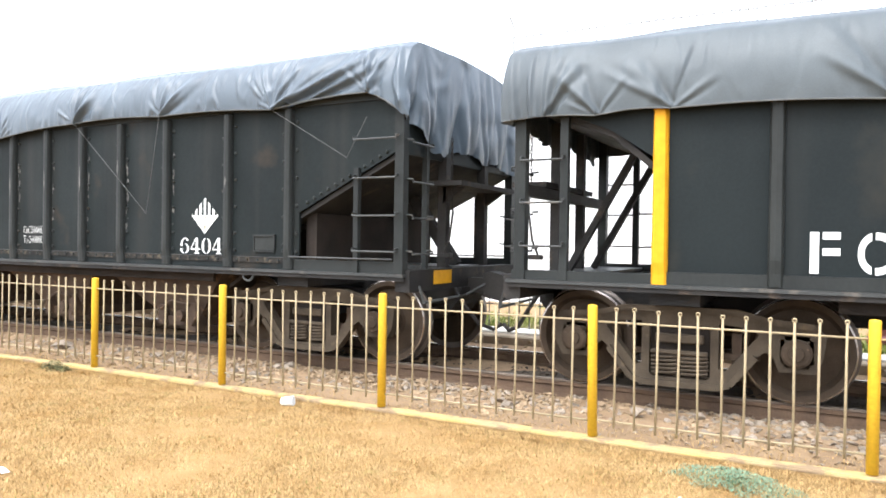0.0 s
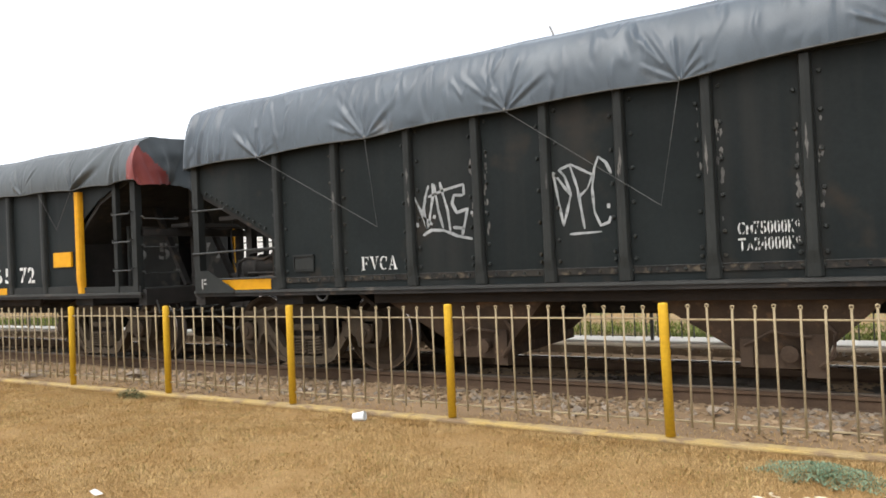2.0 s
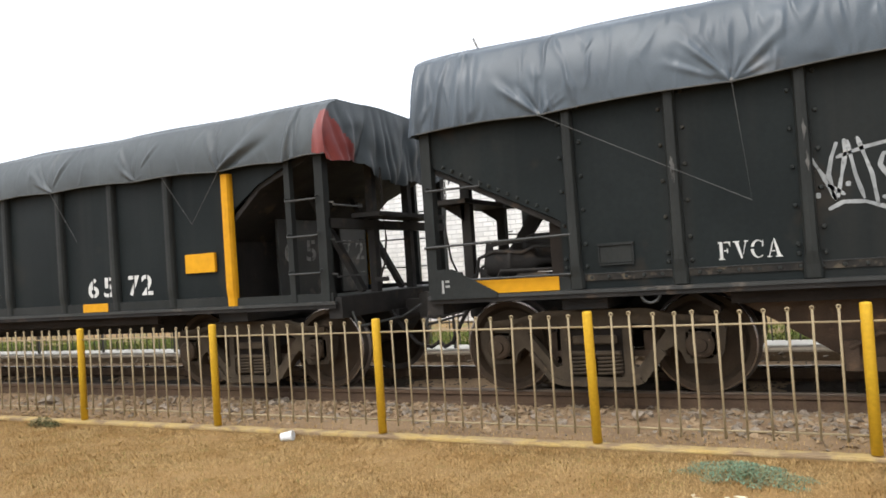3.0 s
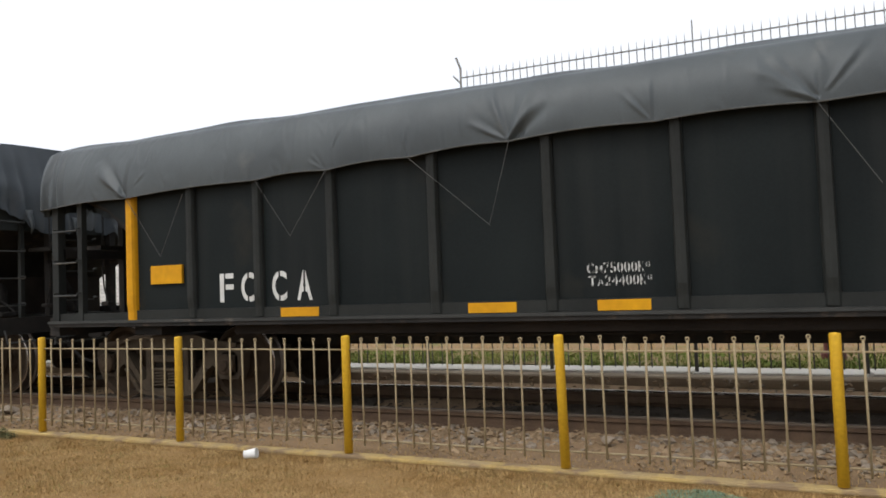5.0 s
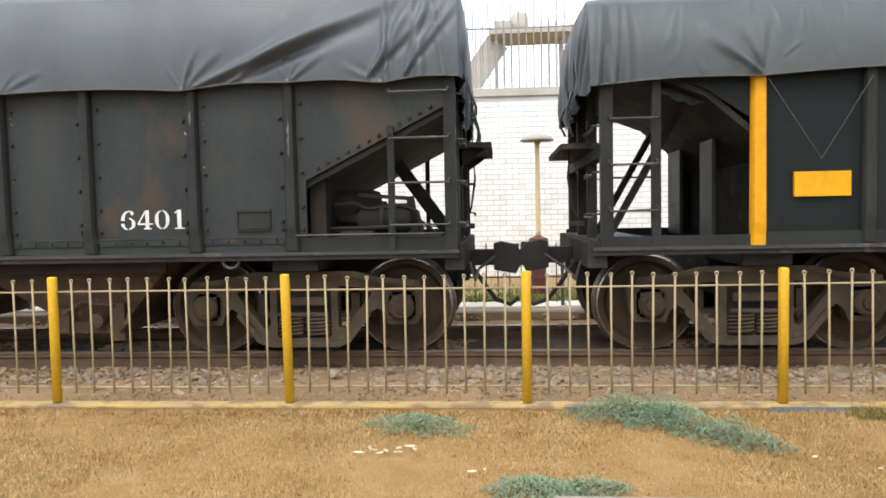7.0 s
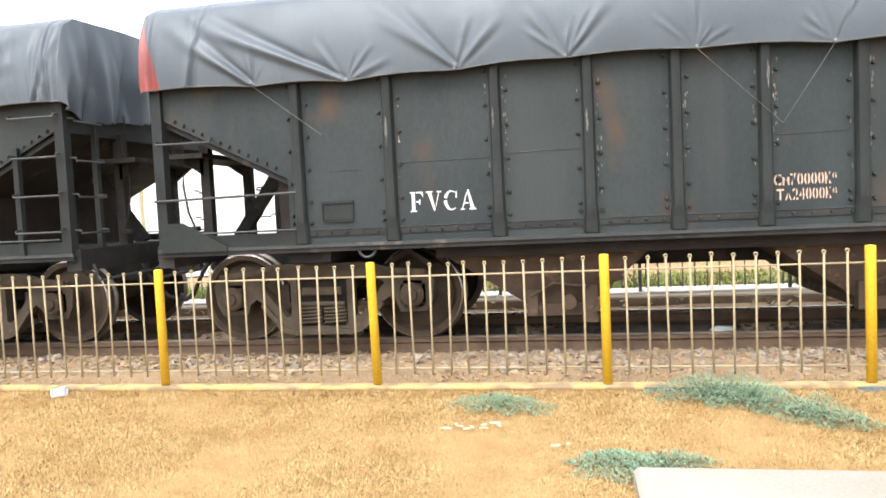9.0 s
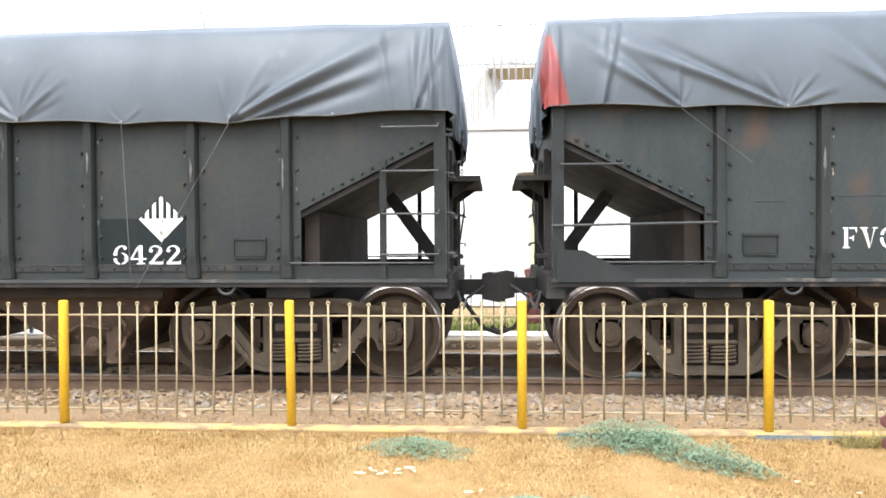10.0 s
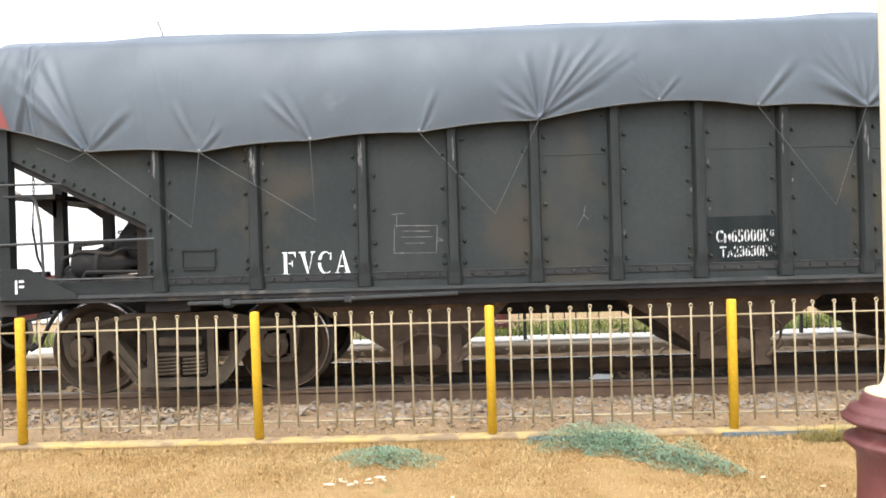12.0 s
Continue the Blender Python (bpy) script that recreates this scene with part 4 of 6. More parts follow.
def brake_gear(wagon, sgn):
    """Air reservoir, valve and levers on the end deck."""
    bm = bmesh.new()
    lathe(bm, [(0.04, -0.36), (0.15, -0.33), (0.17, -0.28), (0.17, 0.28), (0.15, 0.33), (0.04, 0.36)], 16, "y")
    ob = part("air_reservoir", bm, M_FRAME, wagon, "sooty brake air reservoir", True)
    ob.location, ob.rotation_euler = (sgn * 5.02, -0.75, 1.34), (0, 0, math.pi / 2)
    bm = bmesh.new()
    lathe(bm, [(0.05, -0.26), (0.13, -0.25), (0.14, -0.22), (0.14, -0.02), (0.16, -0.02), (0.16, 0.02), (0.14, 0.02), (0.12, 0.2), (0.05, 0.24), (0.03, 0.40)], 18, "y")
    ob = part("brake_cylinder", bm, M_FRAME, wagon, "sooty brake cylinder on the end deck", True)
    ob.location, ob.rotation_euler = (sgn * 5.42, -0.95, 1.24), (0, 0, sgn * math.pi / 2)
    bm = bmesh.new()
    bar(bm, (sgn * 5.72, -0.95, 1.06), (sgn * 5.66, -0.95, 1.44), 0.03, 0.07)
    bar(bm, (sgn * 5.66, -0.95, 1.42), (sgn * 5.20, -1.02, 1.46), 0.035)
    part("brake_lever", bm, M_FRAME, wagon)
    bm = bmesh.new()
    rod(bm, [(sgn * 5.78, -1.05, 1.12), (sgn * 5.74, -1.06, 1.30), (sgn * 5.58, -1.06, 1.36), (sgn * 5.30, -1.06, 1.33), (sgn * 5.18, -1.05, 1.38), (sgn * 4.98, -1.05, 1.37)], 0.018, 7)
    part("brake_pipe", bm, M_FRAME, wagon)
    part("deck_beam", bevelled(min(sgn * 4.98, sgn * 5.95), max(sgn * 4.98, sgn * 5.95), -1.12, -0.80, 1.03, 1.09, 0.01), M_FRAME, wagon)
    for i, (x, y, z, w, h) in enumerate(((5.35, -0.9, 1.15, 0.10, 0.22), (5.55, -0.7, 1.12, 0.13, 0.16), (5.2, -1.05, 1.08, 0.16, 0.12), (5.7, -0.95, 1.10, 0.06, 0.2))):
        part("brake_valve", bevelled(sgn * x - w, sgn * x + w, y - 0.08, y + 0.08, z - h / 2, z + h / 2, 0.02), M_FRAME, wagon)
    bm = bmesh.new()
    rod(bm, [(sgn * 5.1, -0.9, 1.2), (sgn * 5.4, -1.0, 1.28), (sgn * 5.75, -0.95, 1.22), (sgn * 5.95, -0.9, 1.05)], 0.016, 6)
    part("brake_pipe", bm, M_FRAME, wagon)
    bm = bmesh.new()
    rod(bm, [(sgn * 4.9, -1.1, 1.16), (sgn * 5.5, -1.12, 1.17), (sgn * 5.6, -1.1, 1.0)], 0.02, 6)
    part("brake_pipe", bm, M_FRAME, wagon)


def end_chain(wagon, sgn, y):
    """Hand brake chain hanging past the end platform, with its rod below."""
    bm = bmesh.new()
    for k in range(12):
        z = 2.36 - k * 0.038
        turn = (k % 2) * math.pi / 2
        loop = [(sgn * 6.22 + 0.012 * math.cos(a) * math.cos(turn), y + 0.012 * math.cos(a) * math.sin(turn), z + 0.024 * math.sin(a)) for a in [i * math.pi / 4 for i in range(9)]]
        rod(bm, loop, 0.005, 5)
    part("brake_chain", bm, M_FRAME, wagon, "thin hand-brake chain")
    bm = bmesh.new()
    rod(bm, [(sgn * 6.22, y, 1.90), (sgn * 6.24, y, 1.6), (sgn * 6.20, y, 1.32), (sgn * 6.14, y, 1.18)], 0.011, 6)
    part("brake_rod", bm, M_FRAME, wagon)
    part("brake_bracket", bevelled(sgn * 6.16 - 0.07, sgn * 6.16 + 0.07, y - 0.04, y + 0.04, 1.13, 1.18, 0.008), M_FRAME, wagon)


def tatters(wagon, sgn, spots):
    """Torn strips of cloth hanging from the end flap."""
    for y, z, drop in spots:
        bm = bmesh.new()
        rows = []
        for k in range(6):
            t = k / 5
            w = 0.055 * (1 - t) ** 0.8 + 0.004
            x = sgn * (6.24 + 0.03 * math.sin(t * 5 + y * 9))
            rows.append([bm.verts.new((x + dx, y + dy * w, z - drop * t)) for dx, dy in ((-0.004, -1), (0.014, 0), (-0.004, 1), (-0.012, 0))])
        for a, b in zip(rows, rows[1:]):
            for i in range(4):
                bm.faces.new((a[i], a[(i + 1) % 4], b[(i + 1) % 4], b[i]))
        bm.faces.new(rows[0])
        bm.faces.new(rows[-1])
        part("torn_strip", bm, M_TARP_OLIVE, wagon, "torn strip of tarpaulin", True)


def weld_lines(wagon, runs):
    """Thin pale weld lines across single panels."""
    for x0, x1, z in runs:
        bm = bmesh.new()
        n = 8
        for k in range(n):
            a, b = x0 + (x1 - x0) * k / n, x0 + (x1 - x0) * (k + 0.96) / n
            za, zb = z + 0.012 * noise.noise((a * 2, z, 0.3)), z + 0.012 * noise.noise((b * 2, z, 0.3))
            bar(bm, (a, -SIDE - 0.002, za), (b, -SIDE - 0.002, zb), 0.007, 0.006)
        part("weld_line", bm, M_SILL, wagon)


def old_hopper(name_label, cx, paint, ladders=("right",), brake=True):
    """Ribbed hopper wagon with sloping ends and bottom bays."""
    w = thing("hopper_wagon", name_label, "railway wagon", (cx, TRACK_Y, RAIL_TOP), "wagons of the train")
    WAGONS.append((w, cx))
    common_frame(w)
    for side in (-1, 1):
        bm = bmesh.new()
        prism(bm, [(-6.06, 2.76), (-6.06, 2.20), (-4.82, 1.58), (-4.82, 0.97), (4.82, 0.97), (4.82, 1.58), (6.06, 2.20), (6.06, 2.76)], side * SIDE, side * (SIDE - 0.03))
        part("side_panel", bm, paint, w, "dark weathered riveted side sheet")
        bm = bmesh.new()
        bx(bm, -4.8, 4.8, side * SIDE, side * (SIDE + 0.012), 1.045, 1.10)
        part("seam_strip", bm, M_SEAM, w)
        # lip in lighter steel: the ledge's highlight is put into its colour
        bm = bmesh.new()
        bx(bm, -4.8, 4.8, side * SIDE, side * (SIDE + 0.018), 1.101, 1.107)
        part("seam_lip", bm, M_SILL, w, "seam lip in lighter steel that carries its highlight")
        for x in RIBS_OLD:
            r = part("rib", RIB_OLD, None, w)
            r.location = (x, side * SIDE, 0)
            r.rotation_euler[2] = 0 if side < 0 else math.pi
        for sgn in (-1, 1):
            bm = bmesh.new()
            bx(bm, sgn * 6.06 - 0.05, sgn * 6.06 + 0.05, side * 1.33, side * 1.43, 0.97, 2.58)
            part("corner_post", bm, M_RIB, w)
    spots = []
    for x in RIBS_OLD:
        for i in range(5):
            for dx in (-0.088, 0.092):
                spots.append((x + dx, 1.24 + i * 0.292 + (0.12 if dx > 0 else 0)))
        spots += [(x - 0.088, 1.17), (x + 0.092, 1.17)]
    spots += [(-4.72 + i * 0.145, 1.072) for i in range(66)]
    spots += [(s * (4.93 + i * 0.088), 1.685 + i * 0.044) for i in range(12) for s in (-1, 1)]
    rivets(w, spots)
    # sloping hopper ends, end bulkheads, inner posts
    for sgn in (-1, 1):
        bm = bmesh.new()
        prism(bm, [(sgn * 4.7, 1.46), (sgn * 6.06, 2.14), (sgn * 6.06, 2.19), (sgn * 4.7, 1.51)], -1.345, 1.345)
        part("slope_sheet", bm, M_FRAME, w, "sooty sloping hopper end sheet")
        bm = bmesh.new()
        prism(bm, [(sgn * 3.6, 0.72), (sgn * 4.71, 1.44), (sgn * 4.71, 1.49), (sgn * 3.6, 0.77)], -1.1, 1.1)
        part("lower_slope_sheet", bm, M_BULKHEAD, w)
        bm = bmesh.new()
        bx(bm, sgn * 4.825, sgn * 4.96, -1.26, 1.26, 0.98, 1.575)
        part("end_bulkhead", bm, M_BULKHEAD, w, "dark brown rusty inner bulkhead")
        bm = bmesh.new()
        bx(bm, sgn * 4.9, sgn * 6.1, -0.35, 0.35, 0.985, 1.03)
        part("end_deck", bm, M_SILL, w)
        for side in (-1, 1):
            bm = bmesh.new()
            bx(bm, sgn * 4.72, sgn * 6.1, side * 1.336, side * 1.396, 0.976, 1.09)
            part("deck_edge", bm, M_RIB, w)
            bm = bmesh.new()
            rod(bm, [(sgn * 4.74, side * 1.44, 1.115), (sgn * 6.0, side * 1.44, 1.115)], 0.010, 6)
            part("deck_rod", bm, M_SILL, w)
        bm = bmesh.new()
        bx(bm, sgn * 6.03, sgn * 6.08, -1.33, 1.33, 2.15, 2.58)
        part("end_sheet", bm, paint, w)
        for y in (-0.50, 0.50):
            bm = bmesh.new()
            bx(bm, sgn * 6.02, sgn * 6.12, y - 0.05, y + 0.05, 1.02, 2.2)
            part("end_post", bm, M_FRAME, w)
        bm = bmesh.new()
        bar(bm, (sgn * 5.42, 0, 1.80), (sgn * 5.98, 0, 1.03), 0.10, 0.13)
        part("diagonal_brace", bm, M_FRAME, w)
        bm = bmesh.new()
        bar(bm, (sgn * 5.6, 1.36, 1.02), (sgn * 5.6, 1.36, 2.0), 0.05)
        part("far_stile", bm, M_FRAME, w)
        bm = bmesh.new()
        bx(bm, sgn * 5.98, sgn * 6.40, -0.75, 0.75, 1.88, 1.93)
        prism(bm, [(sgn * 6.08, 1.70), (sgn * 6.08, 1.88), (sgn * 6.34, 1.88)], -0.55, -0.50)
        prism(bm, [(sgn * 6.08, 1.70), (sgn * 6.08, 1.88), (sgn * 6.34, 1.88)], 0.50, 0.55)
        part("brake_platform", bm, M_FRAME, w, "small end platform on brackets")
        for z in (1.28, 1.62):
            rung(w, sgn * 6.11, 0.95, sgn * 6.11, 1.36, z, (sgn * 0.07, 0))
        end_chain(w, sgn, -0.62 * sgn if sgn > 0 else -0.70)
    side_ladder(w, 1)
    # left end: hand rail, grab iron and corner gusset
    bm = bmesh.new()
    rod(bm, [(-6.12, -1.44, 1.43), (-4.72, -1.44, 1.45)], 0.013, 6)
    part("hand_rail", bm, M_SILL, w)
    rung(w, -6.05, -1.43, -5.52, -1.41, 1.98, (0, -0.05))
    bm = bmesh.new()
    prism(bm, [(-6.08, 0.945), (-6.08, 1.22), (-5.85, 1.22), (-5.42, 0.99), (-5.42, 0.945)], -1.452, -1.4415)
    part("gusset", bm, M_RIB, w)
    if brake:
        brake_gear(w, -1)
    # bottom bays
    for x in (-2.42, 0.40, 2.62):
        bm = bmesh.new()
        top = [bm.verts.new((x + (-1.25 if a < 0 else 0.95), b * 1.15, 0.95)) for a, b in ((-1, -1), (1, -1), (1, 1), (-1, 1))]
        low = [bm.verts.new((x + a * 0.30, b * 0.90, 0.32)) for a, b in ((-1, -1), (1, -1), (1, 1), (-1, 1))]
        for i in range(4):
            bm.faces.new((top[i], top[(i + 1) % 4], low[(i + 1) % 4], low[i]))
        bm.faces.new(low)
        bay = part("hopper_bay", bm, M_RUST, w, "brown rusty hopper discharge bay")
        bm = bmesh.new()
        bx(bm, x - 0.24, x + 0.30, -0.94, 0.94, 0.21, 0.32)
        bx(bm, x + 0.20, x + 0.34, -1.00, -0.86, 0.15, 0.50)
        bx(bm, x - 0.30, x - 0.20, -1.00, -0.90, 0.22, 0.46)
        part("bay_gate", bm, M_RUST, bay)
        bm = bmesh.new()
        rod(bm, [(x + 0.30, -1.02, 0.24), (x + 0.40, -1.05, 0.34), (x + 0.42, -1.05, 0.52), (x + 0.34, -1.03, 0.60)], 0.022, 6)
        lathe(bm, [(0.02, -1.04), (0.07, -1.03), (0.07, -0.96), (0.02, -0.95)], 10, "y", (x + 0.08, 0, 0.34))
        rod(bm, [(x - 0.26, -1.0, 0.40), (x - 0.05, -1.02, 0.52), (x + 0.25, -1.02, 0.48)], 0.018, 6)
        part("gate_lever", bm, M_RUST, bay)
    for x in (-4.1, 4.15):
        bm = bmesh.new()
        rod(bm, [(x + 0.075 * math.cos(a), -1.40, 0.915 + 0.075 * math.sin(a)) for a in [math.pi + i * math.pi / 8 for i in range(9)]], 0.014, 6)
        part("tow_loop", bm, M_SILL, w)
    for x, z in ((4.36, 1.25), (-4.36, 1.26)):
        holder = part("card_holder", bevelled(x - 0.135, x + 0.135, -SIDE - 0.012, -SIDE - 0.003, z - 0.075, z + 0.075, 0.003), M_RIB, w)
        bm = bmesh.new()
        bar(bm, (x - 0.15, -SIDE - 0.016, z + 0.085), (x + 0.15, -SIDE - 0.016, z + 0.085), 0.022)
        bar(bm, (x - 0.14, -SIDE - 0.014, z - 0.085), (x + 0.14, -SIDE - 0.014, z - 0.085), 0.014)
        bar(bm, (x - 0.142, -SIDE - 0.014, z - 0.07), (x - 0.142, -SIDE - 0.014, z + 0.07), 0.012)
        bar(bm, (x + 0.142, -SIDE - 0.014, z - 0.07), (x + 0.142, -SIDE - 0.014, z + 0.07), 0.012)
        part("holder_frame", bm, M_RIB, holder)
    return w


RIBS_NEW = [-3.93, -3.05, -2.17, -1.08, 0.0, 1.06, 2.10, 3.02, 3.92]


def new_hopper(label, cx, side_plates=True):
    """Smooth black hopper wagon with yellow end posts and open end cages."""
    w = thing("hopper_wagon", label, "railway wagon", (cx, TRACK_Y, RAIL_TOP), "wagons of the train")
    WAGONS.append((w, cx))
    common_frame(w)
    for side in (-1, 1):
        bm = bmesh.new()
        prism(bm, [(-4.80, 2.58), (-4.80, 0.97), (4.80, 0.97), (4.80, 2.58)], side * SIDE, side * (SIDE - 0.03))
        part("side_panel", bm, M_SIDE_DARK, w, "smooth black side sheet")
        bm = bmesh.new()
        prism(bm, [(-6.0, 2.58), (-5.2, 2.25), (-4.80, 1.98), (-4.80, 2.58)], side * SIDE, side * (SIDE - 0.02))
        part("end_gusset", bm, M_SIDE_DARK, w)
        bm = bmesh.new()
        prism(bm, [(6.0, 2.58), (5.2, 2.25), (4.80, 1.98), (4.80, 2.58)], side * SIDE, side * (SIDE - 0.02))
        part("end_gusset", bm, M_SIDE_DARK, w)
        bm = bmesh.new()
        bx(bm, -4.78, 4.78, side * SIDE, side * (SIDE + 0.03), 0.976, 1.08)
        part("lower_band", bm, M_RIB, w)
        for x in RIBS_NEW:
            r = part("rib", RIB_NEW, None, w)
            r.location = (x, side * SIDE, 0)
            r.rotation_euler[2] = 0 if side < 0 else math.pi
        for sgn in (-1, 1):
            r = part("yellow_post", RIB_YELLOW, None, w, "bright orange-yellow end post")
            r.location = (sgn * 4.79, side * SIDE, 0)
            r.rotation_euler[2] = 0 if side < 0 else math.pi
            bm = bmesh.new()
            bx(bm, sgn * 6.0 - 0.05, sgn * 6.0 + 0.05, side * 1.32, side * 1.42, 0.97, 2.55)
            part("corner_post", bm, M_RIB, w)
            bm = bmesh.new()
            bx(bm, sgn * 5.60 - 0.035, sgn * 5.60 + 0.035, side * 1.345, side * 1.416, 0.978, 2.45)
            part("ladder_stile", bm, M_RIB, w)
    for sgn in (-1, 1):
        bm = bmesh.new()
        prism(bm, [(sgn * 4.1, 1.25), (sgn * 5.2, 2.20), (sgn * 6.0, 2.52), (sgn * 6.0, 2.58), (sgn * 5.2, 2.27), (sgn * 4.1, 1.32)], -1.345, 1.345)
        part("slope_sheet", bm, M_FRAME, w, "sooty sloping hopper end sheet")
        bm = bmesh.new()
        bx(bm, sgn * 4.55, sgn * 4.62, -1.33, 1.33, 0.97, 1.68)
        part("end_bulkhead", bm, M_FRAME, w)
        bm = bmesh.new()
        bx(bm, sgn * 5.5, sgn * 6.08, -1.33, 1.33, 0.985, 1.02)
        part("end_deck", bm, M_SILL, w)
        for side in (-1, 1):
            bm = bmesh.new()
            bx(bm, sgn * 4.80, sgn * 6.08, side * 1.336, side * 1.405, 0.976, 1.06)
            part("deck_edge", bm, M_RIB, w)
        for y in (-0.42, 0.42):
            bm = bmesh.new()
            bx(bm, sgn * 6.0 - 0.045, sgn * 6.0 + 0.045, y - 0.045, y + 0.045, 1.02, 2.5)
            part("end_post", bm, M_FRAME, w)
        for y in (-0.45, 0.45):
            bm = bmesh.new()
            bar(bm, (sgn * 5.2, y, 2.18), (sgn * 5.85, y, 1.03), 0.09, 0.06)
            part("diagonal_brace", bm, M_FRAME, w)
        bm = bmesh.new()
        bx(bm, sgn * 5.97, sgn * 6.32, -0.8, 0.8, 1.84, 1.89)
        bx(bm, sgn * 5.95, sgn * 6.05, -1.35, 1.35, 1.72, 1.82)
        part("brake_platform", bm, M_FRAME, w, "end platform and cross beam")
        for z in (1.30, 1.68, 2.05):
            rung(w, sgn * 5.60, -1.42, sgn * 5.98, -1.42, z, (0, -0.04))
            rung(w, sgn * 5.60, 1.40, sgn * 5.98, 1.40, z, (0, 0.04))
        for z in (1.25, 1.6, 1.98):
            rung(w, sgn * 6.05, -1.34, sgn * 6.05, -0.8, z, (sgn * 0.06, 0))
        bm = bmesh.new()
        rod(bm, [(sgn * 5.0, 1.37, 1.28), (sgn * 5.6, 1.37, 1.26)], 0.011, 6)
        rod(bm, [(sgn * 5.0, 1.37, 1.66), (sgn * 5.6, 1.37, 1.66)], 0.011, 6)
        bar(bm, (sgn * 5.0, 1.37, 1.0), (sgn * 5.0, 1.37, 2.3), 0.04)
        part("far_ladder", bm, M_FRAME, w)
        for y0, y1 in ((0.72, 1.28), (-0.50, -0.08)) if sgn < 0 else ((0.57, 1.2), (-0.72, 0.18)):
            part("bulkhead_panel", bevelled(min(sgn * 4.86, sgn * 4.90), max(sgn * 4.86, sgn * 4.90), y0, y1, 1.0, 1.93, 0.008), M_SILL, w, "dull grey bulkhead panel")
        end_chain(w, sgn, -0.55)
    # under floor: shallow hopper trough and a brake pipe
    bm = bmesh.new()
    prism(bm, [(-3.4, 0.94), (-2.6, 0.80), (2.6, 0.80), (3.4, 0.94)], -1.1, 1.1)
    part("floor_trough", bm, M_FRAME, w)
    bm = bmesh.new()
    rod(bm, [(-3.3, -1.0, 0.80), (-1.0, -1.02, 0.76), (3.3, -1.0, 0.79)], 0.02, 6)
    part("brake_pipe", bm, M_FRAME, w)
    for x0, x1, z0, z1 in ((-2.79, -2.34, 0.98, 1.07), (-0.77, -0.32, 0.98, 1.07), (0.38, 0.81, 0.98, 1.07), (2.44, 2.87, 0.98, 1.08), (-4.51, -4.07, 1.36, 1.56), (4.14, 4.57, 1.36, 1.57))[:6 if side_plates else 4]:
        part("reflector_plate", bevelled(x0, x1, -SIDE - 0.036, -SIDE - 0.031 if z0 < 1.2 else -SIDE - 0.002, z0, z1, 0.0015), M_YELLOW_TRAIN, w, "flat orange-yellow marking")
    return w


def sign(wagon, text, x, z, width, height, mat, label="", proud=0.004):
    ob = part("lettering", lettering(text, width, height, mat), None, wagon, label or "white stencilled lettering")
    ob.location = (x, -SIDE - proud, z)
    return ob


def weight_mark(wagon, x, z, width, height, lead, number, mat):
    """A load marking: tall and small capitals, narrow stencilled figures, a raised unit."""
    sizes = [(lead[0], 1.05, 0.98, 0.0), (lead[1], 0.95, 0.72, 0.0)] + [(d, 0.80, 1.0, 0.0) for d in number] + [("K", 0.85, 0.98, 0.0), ("G", 0.55, 0.50, 0.42)]
    unit, at = width / sum(a + 0.16 for _, a, _, _ in sizes), x
    for ch, wide, tall, up in sizes:
        ob = part("lettering", lettering(ch, unit * wide, height * tall, mat), None, wagon, "worn white stencilled load marking")
        ob.location = (at, -SIDE - 0.0045, z + up * height)
        at += unit * (wide + 0.16)


def hazard_diamond(wagon, x, z):
    bm = bmesh.new()
    v = [bm.verts.new(p) for p in ((x - 0.205, -SIDE - 0.004, z), (x, -SIDE - 0.004, z - 0.205), (x + 0.205, -SIDE - 0.004, z), (x, -SIDE - 0.004, z + 0.205))]
    bm.faces.new(v)
    d = part("hazard_diamond", bm, M_WHITE, wagon, "white diamond sign with black bars")
    b2 = bmesh.new()
    b2.faces.new([b2.verts.new(p) for p in ((x - 0.185, -SIDE - 0.0052, z - 0.006), (x, -SIDE - 0.0052, z - 0.192), (x + 0.185, -SIDE - 0.0052, z - 0.006))])
    part("lower_half", b2, M_DIAMOND, d, "cream lower half of the sign")
    for c in (-0.165, -0.099, -0.033, 0.033, 0.099, 0.165):
        b2 = bmesh.new()
        edge = [0.207 * (1 - abs(c + dx) / 0.205) for dx in (0.0155, -0.0155)]
        v = [b2.verts.new((x + c + dx, -SIDE - 0.0065, z + dz)) for dx, dz in ((-0.0155, 0.004), (0.0155, 0.004), (0.0155, edge[0]), (-0.0155, edge[1]))]
        b2.faces.new(v)
        part("bar", b2, M_SIDE_DARKENED, d)
    ob = part("lettering", lettering("9", 0.03, 0.042, M_ROPE, False), None, d)
    ob.location = (x - 0.015, -SIDE - 0.0065, z - 0.150)
    b2 = bmesh.new()
    v = [b2.verts.new((x + 0.012 + 0.008 * math.cos(k * 1.05), -SIDE - 0.0065, z - 0.022 + 0.011 * math.sin(k * 1.05))) for k in range(6)]
    b2.faces.new(v)
    part("worn_spot", b2, M_ROPE, d)


